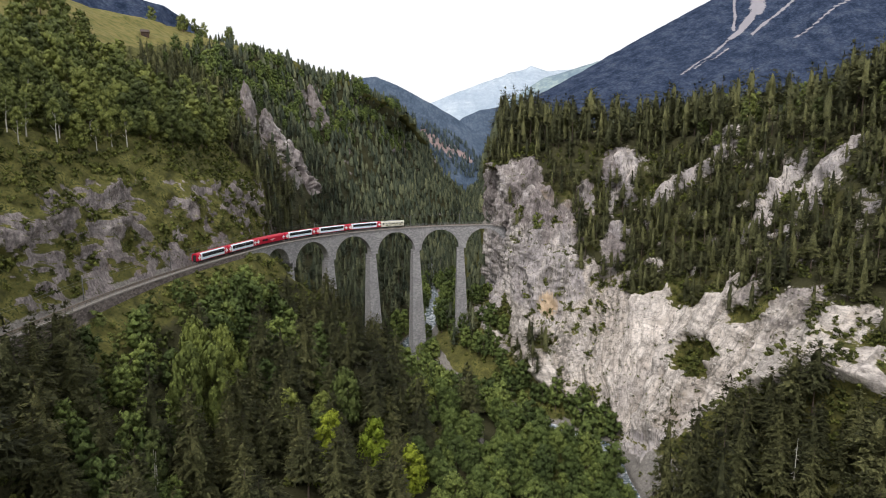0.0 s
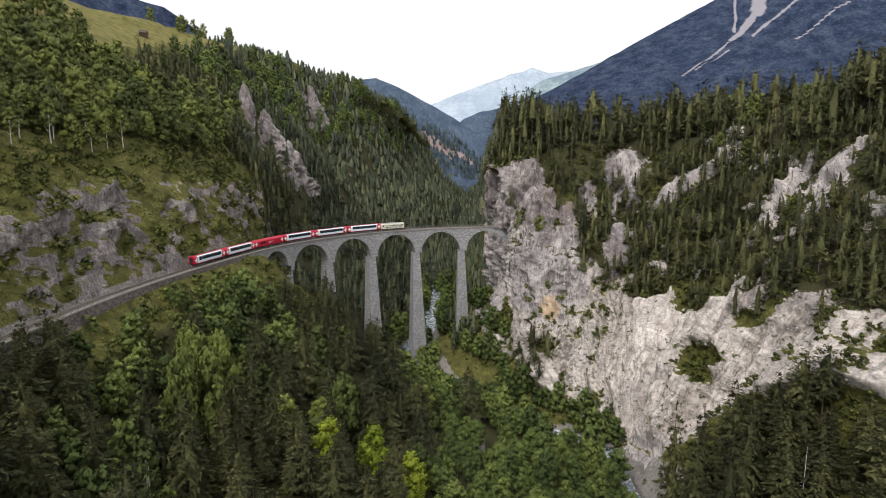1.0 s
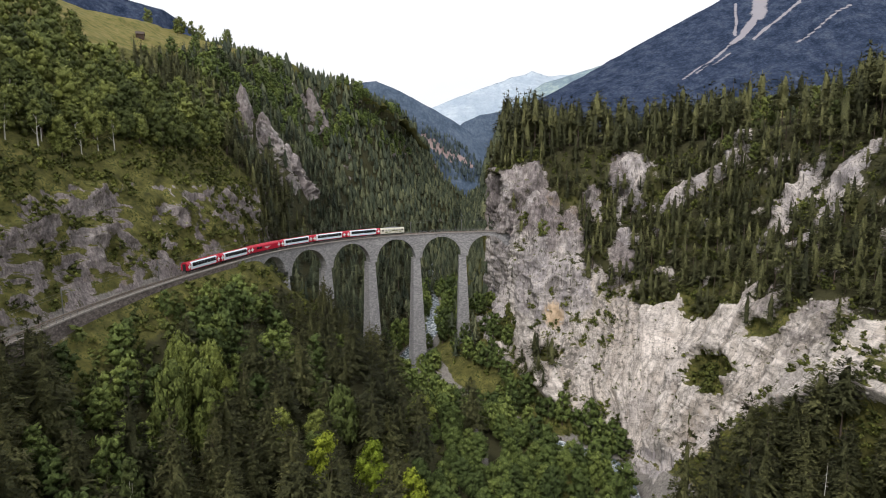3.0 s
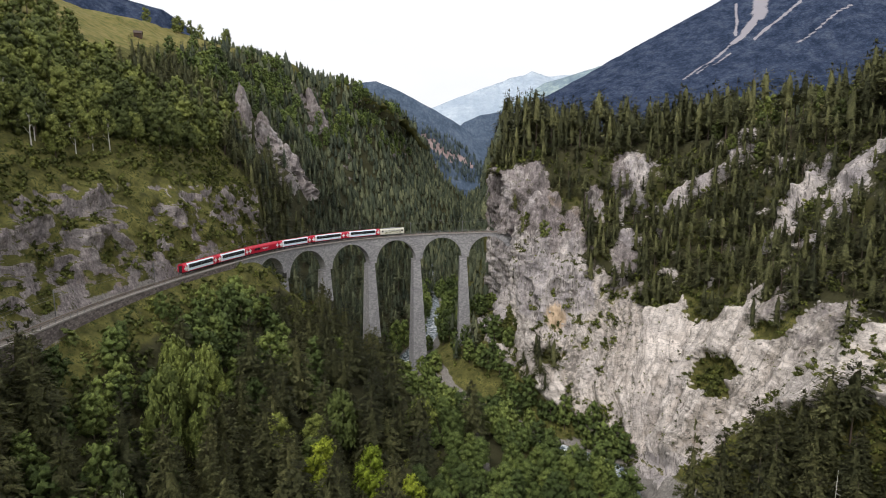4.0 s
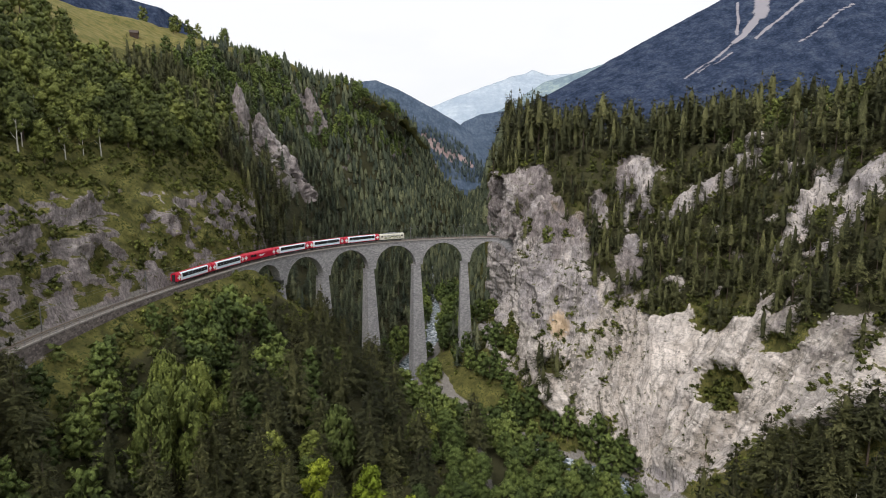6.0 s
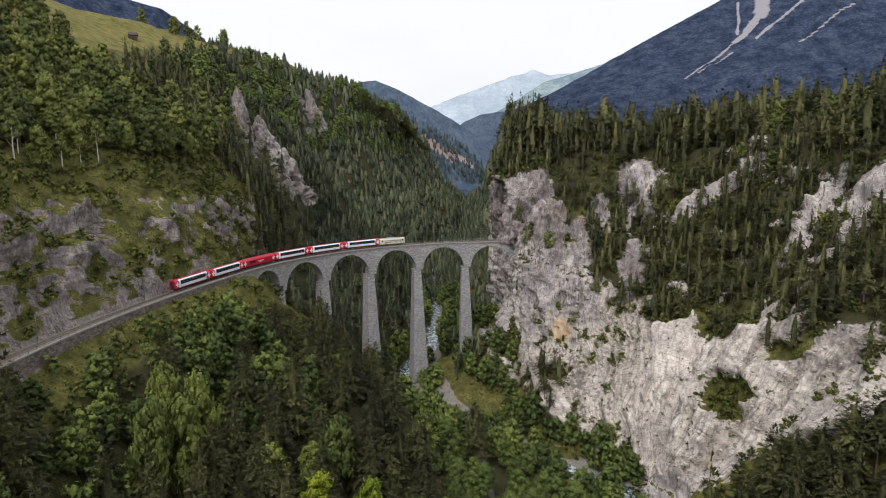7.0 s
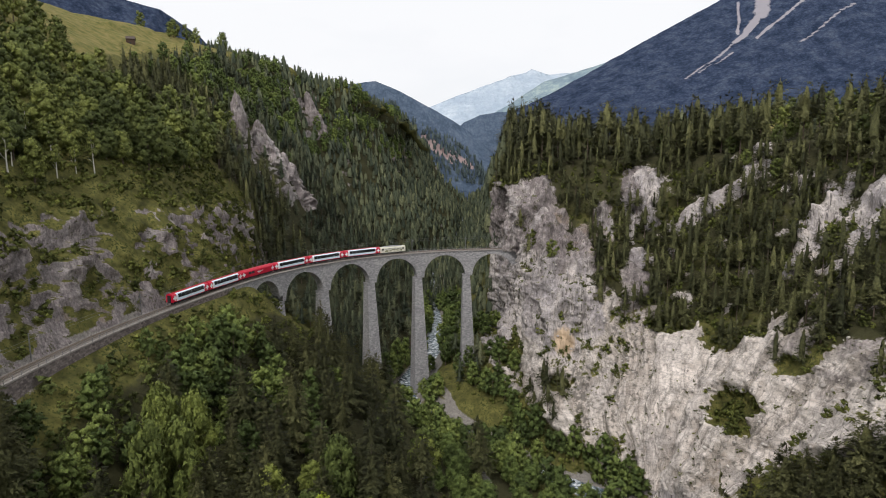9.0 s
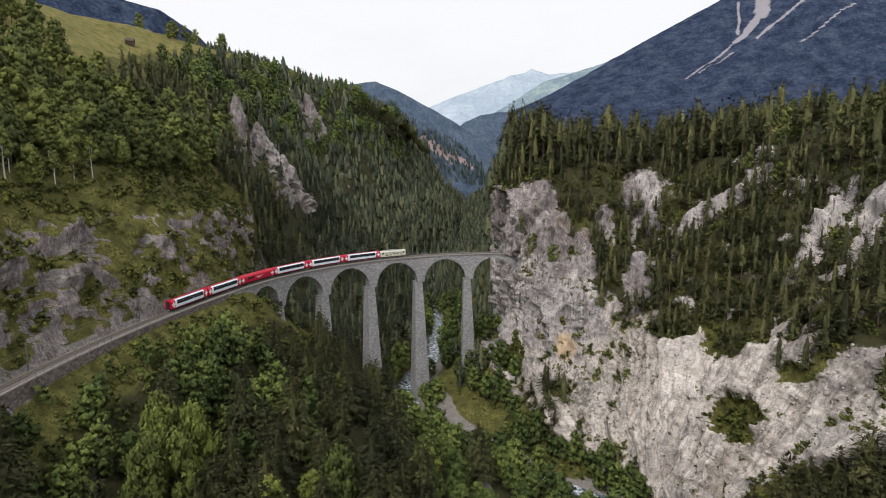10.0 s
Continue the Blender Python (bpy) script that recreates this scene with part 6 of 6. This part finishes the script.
def cross_mesh(s):
    """A white cross with equal arms, lying in the xz plane, with a little depth."""
    b = Build()
    b.box((-s, -0.02, -s * 0.32), (s, 0.02, s * 0.32))
    b.box((-s * 0.32, -0.02, -s), (s * 0.32, 0.02, -s * 0.32))
    b.box((-s * 0.32, -0.02, s * 0.32), (s * 0.32, 0.02, s))
    return b.mesh("cross", M_WHITE)


CROSS = cross_mesh(0.78)


def coach_base(root, skin):
    """Body shell, underframe, bogies and gangways that all the coaches share."""
    part("body", hull(-LEN / 2, LEN / 2, roof_section(0.95, 3.52)).mesh("body", skin), root)
    b = Build()
    b.box((-LEN / 2 + 0.6, -1.1, 0.55), (LEN / 2 - 0.6, 1.1, 0.95))
    for x in (-3.2, 0.4, 3.1):
        b.box((x - 0.9, -1.2, 0.35), (x + 0.9, 1.2, 0.9), bevel=0.05)
    part("underframe", b.mesh("underframe", M_UNDER), root)
    add_bogies(root, (-6.2, 6.2))
    for sg in (-1, 1):
        b = Build()
        b.box((min(sg * (LEN / 2 - 0.03), sg * (LEN / 2 + 0.24)), -0.6, 1.0), (max(sg * (LEN / 2 - 0.03), sg * (LEN / 2 + 0.24)), 0.6, 3.1), bevel=0.06)
        part("gangway", b.mesh("gangway", M_UNDER), root)


def panorama_coach():
    root = tagged(new("panorama_coach"), "red and pale blue railway coach with tall panorama windows", "railway coach", "coaches of the train")
    coach_base(root, M_RED)
    x0, x1 = -LEN / 2 + 2.5, LEN / 2 - 2.5
    h = HALF
    for sg in (-1, 1):
        # pale lower and upper panels
        o = sg * (h + 0.015)
        b = Build()
        prof = [(sg * (h + 0.02), 1.12), (sg * (h + 0.02), 2.56), (sg * (h * 0.95 + 0.02), 2.96), (sg * (h * 0.8 + 0.02), 3.32), (sg * (h * 0.5), 3.54), (sg * (h - 0.1), 2.5), (sg * (h - 0.1), 1.12)]
        n = len(prof)
        vs = [(x, y, z) for x in (x0 - 0.7, x1 + 0.7) for y, z in prof]
        b.add(vs, [(i, (i + 1) % n, n + (i + 1) % n, n + i) for i in range(n)] + [tuple(range(n)), tuple(range(n, 2 * n))[::-1]])
        part("side_panel", b.mesh("side_panel", M_PALEBLUE), root, "pale blue side panel")
        # window band, bent into the roof, in eight panes
        band = 8
        w = (x1 - x0) / band
        for k in range(band):
            a, e = x0 + k * w + 0.025, x0 + (k + 1) * w - 0.025
            pr = [(sg * (h + 0.035), 2.0), (sg * (h + 0.035), 2.56), (sg * (h * 0.95 + 0.035), 2.97), (sg * (h * 0.86 + 0.03), 3.2), (sg * (h * 0.82), 3.16), (sg * (h - 0.05), 2.4), (sg * (h - 0.05), 2.0)]
            m = len(pr)
            g = Build().add([(x, y, z) for x in (a, e) for y, z in pr], [(i, (i + 1) % m, m + (i + 1) % m, m + i) for i in range(m)] + [tuple(range(m)), tuple(range(m, 2 * m))[::-1]])
            part("window", g.mesh("window", M_GLASS), root)
        b = Build()
        b.box((x0 + 0.0, min(o, o + sg * 0.03), 0.95), (x1, max(o, o + sg * 0.03), 1.1))
        part("sill_stripe", b.mesh("sill_stripe", M_RED), root)
        for ex in (-1, 1):
            c = part("cross", CROSS, root, "white cross on a red panel")
            c.location = (ex * (LEN / 2 - 0.95), sg * (h + 0.03), 2.15)
            b = Build()
            xd = ex * (LEN / 2 - 1.95)
            b.box((xd - 0.34, min(sg * h, sg * (h + 0.03)), 1.05), (xd + 0.34, max(sg * h, sg * (h + 0.03)), 2.95))
            part("door", b.mesh("door", M_WHITE if ex > 0 else M_RED), root)
    b = Build()
    hull(-LEN / 2 + 0.5, LEN / 2 - 0.5, [(-0.5, 3.4), (0.5, 3.4), (0.4, 3.6), (-0.4, 3.6)], build=b)
    part("roof_panel", b.mesh("roof_panel", M_RED), root)
    return root


def service_coach():
    root = tagged(new("service_coach"), "all-red railway service coach with one window and pale lettering bars", "railway coach", "coaches of the train")
    coach_base(root, M_RED)
    for sg in (-1, 1):
        h = HALF
        for xa, xb in ((2.2, 3.7), (3.85, 5.3)):
            b = Build().box((xa, min(sg * h, sg * (h + 0.03)), 1.95), (xb, max(sg * h, sg * (h + 0.03)), 2.75))
            part("window", b.mesh("window", M_GLASS), root)
        b = Build()
        for k, (xa, xb, z) in enumerate(((-2.6, 1.0, 2.2), (-1.9, 0.6, 1.95), (-1.2, 0.2, 1.7))):
            b.box((xa, min(sg * h, sg * (h + 0.02)), z), (xb, max(sg * h, sg * (h + 0.02)), z + 0.14))
        part("lettering_bars", b.mesh("lettering_bars", M_WHITE), root)
        for ex in (-1, 1):
            c = part("cross", CROSS, root, "white cross on a red panel")
            c.location = (ex * (LEN / 2 - 0.95), sg * (h + 0.03), 2.15)
    b = Build()
    hull(-LEN / 2 + 0.4, LEN / 2 - 0.4, [(-0.8, 3.4), (0.8, 3.4), (0.6, 3.64), (-0.6, 3.64)], build=b)
    part("roof_panel", b.mesh("roof_panel", M_RED), root)
    return root


def locomotive():
    root = tagged(new("electric_locomotive"), "cream electric locomotive with an olive leaf pattern", "locomotive")
    L = 12.0
    sec = [(-1.3, 0.85), (1.3, 0.85), (1.3, 2.7), (1.15, 3.1), (0.8, 3.3), (-0.8, 3.3), (-1.15, 3.1), (-1.3, 2.7)]
    part("body", hull(-L / 2, L / 2, sec).mesh("body", M_CREAM), root)
    b = Build().box((-L / 2 + 1, -1.05, 0.5), (L / 2 - 1, 1.05, 0.86))
    part("underframe", b.mesh("underframe", M_UNDER), root)
    add_bogies(root, (-3.5, 3.5))
    g = np.random.default_rng(5)
    for sg in (-1, 1):
        for x in (-5.2, 4.5):
            b = Build().box((x, min(sg * 1.3, sg * 1.33), 1.95), (x + 0.7, max(sg * 1.3, sg * 1.33), 2.65))
            part("cab_window", b.mesh("cab_window", M_GLASS), root)
        for k in range(6):
            x = -3.9 + k * 1.35
            b = Build().box((x, min(sg * 1.3, sg * 1.34), 2.2), (x + 0.8, max(sg * 1.3, sg * 1.34), 2.6))
            part("grille", b.mesh("grille", M_ROOFGREY), root)
        b = Build()
        for k in range(40):
            x, z, s = g.uniform(-4.4, 3.8), g.uniform(0.95, 2.6), g.uniform(0.25, 0.7)
            b.box((x, min(sg * 1.3, sg * 1.32), z), (x + s, max(sg * 1.3, sg * 1.32), z + s * 0.6), bevel=0)
        tagged(part("leaf_pattern", b.mesh("leaf_pattern", M_OLIVE), root, "olive leaf pattern"), kind="stuff")
    for ex in (-1, 1):
        b = Build().box((min(ex * (L / 2 - 0.06), ex * (L / 2 + 0.02)), -1.0, 2.0), (max(ex * (L / 2 - 0.06), ex * (L / 2 + 0.02)), 1.0, 2.75))
        part("windscreen", b.mesh("windscreen", M_GLASS), root)
        for sg in (-1, 1):
            b = Build().tube((ex * (L / 2 - 0.05), sg * 0.85, 1.25), (ex * (L / 2 + 0.06), sg * 0.85, 1.25), 0.14, n=10)
            part("headlight", b.mesh("headlight", M_WHITE), root)
    b = Build()
    b.box((-4.2, -0.75, 3.28), (4.2, 0.75, 3.45), bevel=0.1)
    b.box((-2.0, -0.5, 3.45), (2.0, 0.5, 3.65), bevel=0.1)
    part("roof_gear", b.mesh("roof_gear", M_ROOFGREY), root)
    b = Build()
    for sg in (-1, 1):
        b.tube((-3.2, sg * 0.5, 3.45), (-2.2, sg * 0.45, 4.2), 0.04)
        b.tube((-2.2, sg * 0.45, 4.2), (-3.3, sg * 0.6, 4.95), 0.03)
    b.tube((-3.3, -0.75, 4.97), (-3.3, 0.75, 4.97), 0.04)
    part("pantograph", b.mesh("pantograph", M_UNDER), root)
    return root


def build_train(front):
    pos = front + 6.0
    loco = locomotive()
    loco.matrix_basis = line_pose(pos, 0, 0.52)
    first = panorama_coach()
    pos += 6.0 + 0.25 + LEN / 2
    first.matrix_basis = line_pose(pos, 0, 0.52)
    for k in range(1, 6):
        pos += LEN + 0.45
        if k == 3:
            service_coach().matrix_basis = line_pose(pos, 0, 0.52)
        else:
            copy_thing(first, line_pose(pos, 0, 0.52))


build_train(51.4)


# ---------------------------------------------------------------- line-side things
def catenary_mast(s, side, tall=6.8):
    root = tagged(new("catenary_mast"), "grey steel overhead-line mast with a bracket arm", "mast", "overhead-line masts")
    root.matrix_basis = line_pose(s, side, -0.3)
    sg = 1 if side < 0 else -1
    b = Build()
    b.box((-0.11, -0.11, 0), (0.11, 0.11, tall), bevel=0.02)
    part("post", b.mesh("post", M_IRON), root)
    b = Build()
    b.tube((0, 0, tall - 0.5), (0, sg * (abs(side) + 0.4), tall - 0.25), 0.05)
    b.tube((0, 0, tall - 1.6), (0, sg * abs(side) * 0.8, tall - 0.35), 0.04)
    part("arm", b.mesh("arm", M_IRON), root)
    b = Build()
    b.box((-0.35, -0.35, -0.6), (0.35, 0.35, 0.15), bevel=0.05)
    part("footing", b.mesh("footing", M_COPING), root)


for s_ in (22, 47, 72, 97, 122):
    catenary_mast(s_, -2.75, 6.2)
for s_ in (147, 179, 218.5, 256):
    catenary_mast(s_, -3.1)
wire = tagged(new("overhead_wire"), "thin copper contact wire over the track", "overhead wire")
for up, r in ((5.5, 0.02), (6.3, 0.018)):
    part("wire", strip(2, 300, 3.0, [(-r, up), (r, up), (r, up + 2 * r), (-r, up + 2 * r)], "wire", M_IRON), wire)


def signal(s, side):
    root = tagged(new("railway_signal"), "railway signal with a square black lamp board on a post", "signal")
    root.matrix_basis = line_pose(s, side, -0.3)
    part("post", Build().tube((0, 0, 0), (0, 0, 3.2), 0.09, 0.07).mesh("post", M_IRON), root)
    b = Build()
    b.box((-0.08, -0.6, 3.0), (0.08, 0.6, 4.2), bevel=0.03)
    part("board", b.mesh("board", M_UNDER), root)
    b = Build()
    for y, z in ((-0.62, 3.0), (0.54, 3.0)):
        b.box((-0.1, y, z), (0.1, y + 0.08, z + 1.2))
    for z in (2.95, 4.16):
        b.box((-0.1, -0.62, z), (0.1, 0.62, z + 0.08))
    part("board_rim", b.mesh("board_rim", M_COPING), root)
    part("ladder", Build().tube((0.15, -0.2, 0.1), (0.15, -0.2, 3.0), 0.03).tube((0.15, 0.2, 0.1), (0.15, 0.2, 3.0), 0.03).mesh("ladder", M_IRON), root)


signal(193.5, -5.0)


def tunnel_mouth():
    root = tagged(new("tunnel_portal"), "dark rough-hewn tunnel mouth in the cliff", "tunnel portal", kind="structure")
    b = Build()
    n = 15
    for k in range(n):
        a0, a1 = math.pi * k / n, math.pi * (k + 0.95) / n
        vs = []
        for x in (-5.5, -1.2):
            for rad, a in ((2.6, a0), (2.6, a1), (3.3, a1), (3.3, a0)):
                vs.append((x, -rad * math.cos(a), 2.9 + rad * math.sin(a)))
        b.add(curved([(x, y, deck_z(0) + z) for x, y, z in vs]), [(0, 1, 2, 3), (7, 6, 5, 4), (0, 4, 5, 1), (1, 5, 6, 2), (2, 6, 7, 3), (3, 7, 4, 0)])
    part("voussoirs", b.mesh("voussoirs", M_STONE), root)


tunnel_mouth()


def hut(x, y, w, d, h, turn, label):
    z = ground_under(x, y)
    root = tagged(new("hut"), label, "hut")
    root.matrix_basis = pose(x, y, z, 0, 0, turn)
    b = Build().box((-w / 2, -d / 2, -1), (w / 2, d / 2, h))
    b.add([(-w / 2, -d / 2, h), (-w / 2, d / 2, h), (-w / 2, 0, h + w * 0.35), (w / 2, -d / 2, h), (w / 2, d / 2, h), (w / 2, 0, h + w * 0.35)], [(0, 1, 2), (3, 5, 4)])
    part("wall", b.mesh("wall", M_HUTWOOD), root)
    b = Build()
    for sg in (-1, 1):
        e = 0.4
        vs = [(-w / 2 - e, sg * (d / 2 + e), h - 0.25), (w / 2 + e, sg * (d / 2 + e), h - 0.25), (w / 2 + e, 0, h + w * 0.35 + 0.1), (-w / 2 - e, 0, h + w * 0.35 + 0.1)]
        vs += [(a, c, z_ + 0.18) for a, c, z_ in vs]
        b.add(vs, [(3, 2, 1, 0), (4, 5, 6, 7), (0, 1, 5, 4), (1, 2, 6, 5), (2, 3, 7, 6), (3, 0, 4, 7)])
    part("roof", b.mesh("roof", M_HUTROOF), root)
    part("door", Build().box((-0.5, -d / 2 - 0.05, 0), (0.5, -d / 2 + 0.05, 1.9)).mesh("door", M_UNDER), root)


M_HUTWOOD = plain("dark_timber", (0.07, 0.045, 0.032), 0.9, 0, 0.3, 4)
M_HUTROOF = plain("weathered_shingle", (0.09, 0.07, 0.06), 0.9, 0, 0.3, 3)
hut(-212, 452, 5, 6, 4, 20, "small dark wooden hay hut on the meadow")


def stone_heap():
    """Pale stones tipped beside the track."""
    root = tagged(new("stone_heap"), "heap of pale broken stones beside the track", "stones")
    g = np.random.default_rng(8)
    for k in range(26):
        s = g.uniform(0.3, 0.9)
        b = Build()
        pts = []
        for i in range(8):
            pts.append([(-1 if i & 1 else 1) * s * g.uniform(0.35, 0.6), (-1 if i & 2 else 1) * s * g.uniform(0.3, 0.5), (-1 if i & 4 else 1) * s * g.uniform(0.25, 0.45)])
        m = line_pose(200 + g.normal(0, 4.5), -3.6 - abs(g.normal(0, 0.7)), 0.1 + g.uniform(-0.4, 0.3)) @ pose(0, 0, 0, g.uniform(0, 90), g.uniform(0, 90), g.uniform(0, 180))
        b.add([m @ Vector(q) for q in pts], [(0, 1, 3, 2), (4, 6, 7, 5), (0, 4, 5, 1), (2, 3, 7, 6), (0, 2, 6, 4), (1, 5, 7, 3)])
        part("stone", b.mesh("stone", M_COPING), root)


stone_heap()
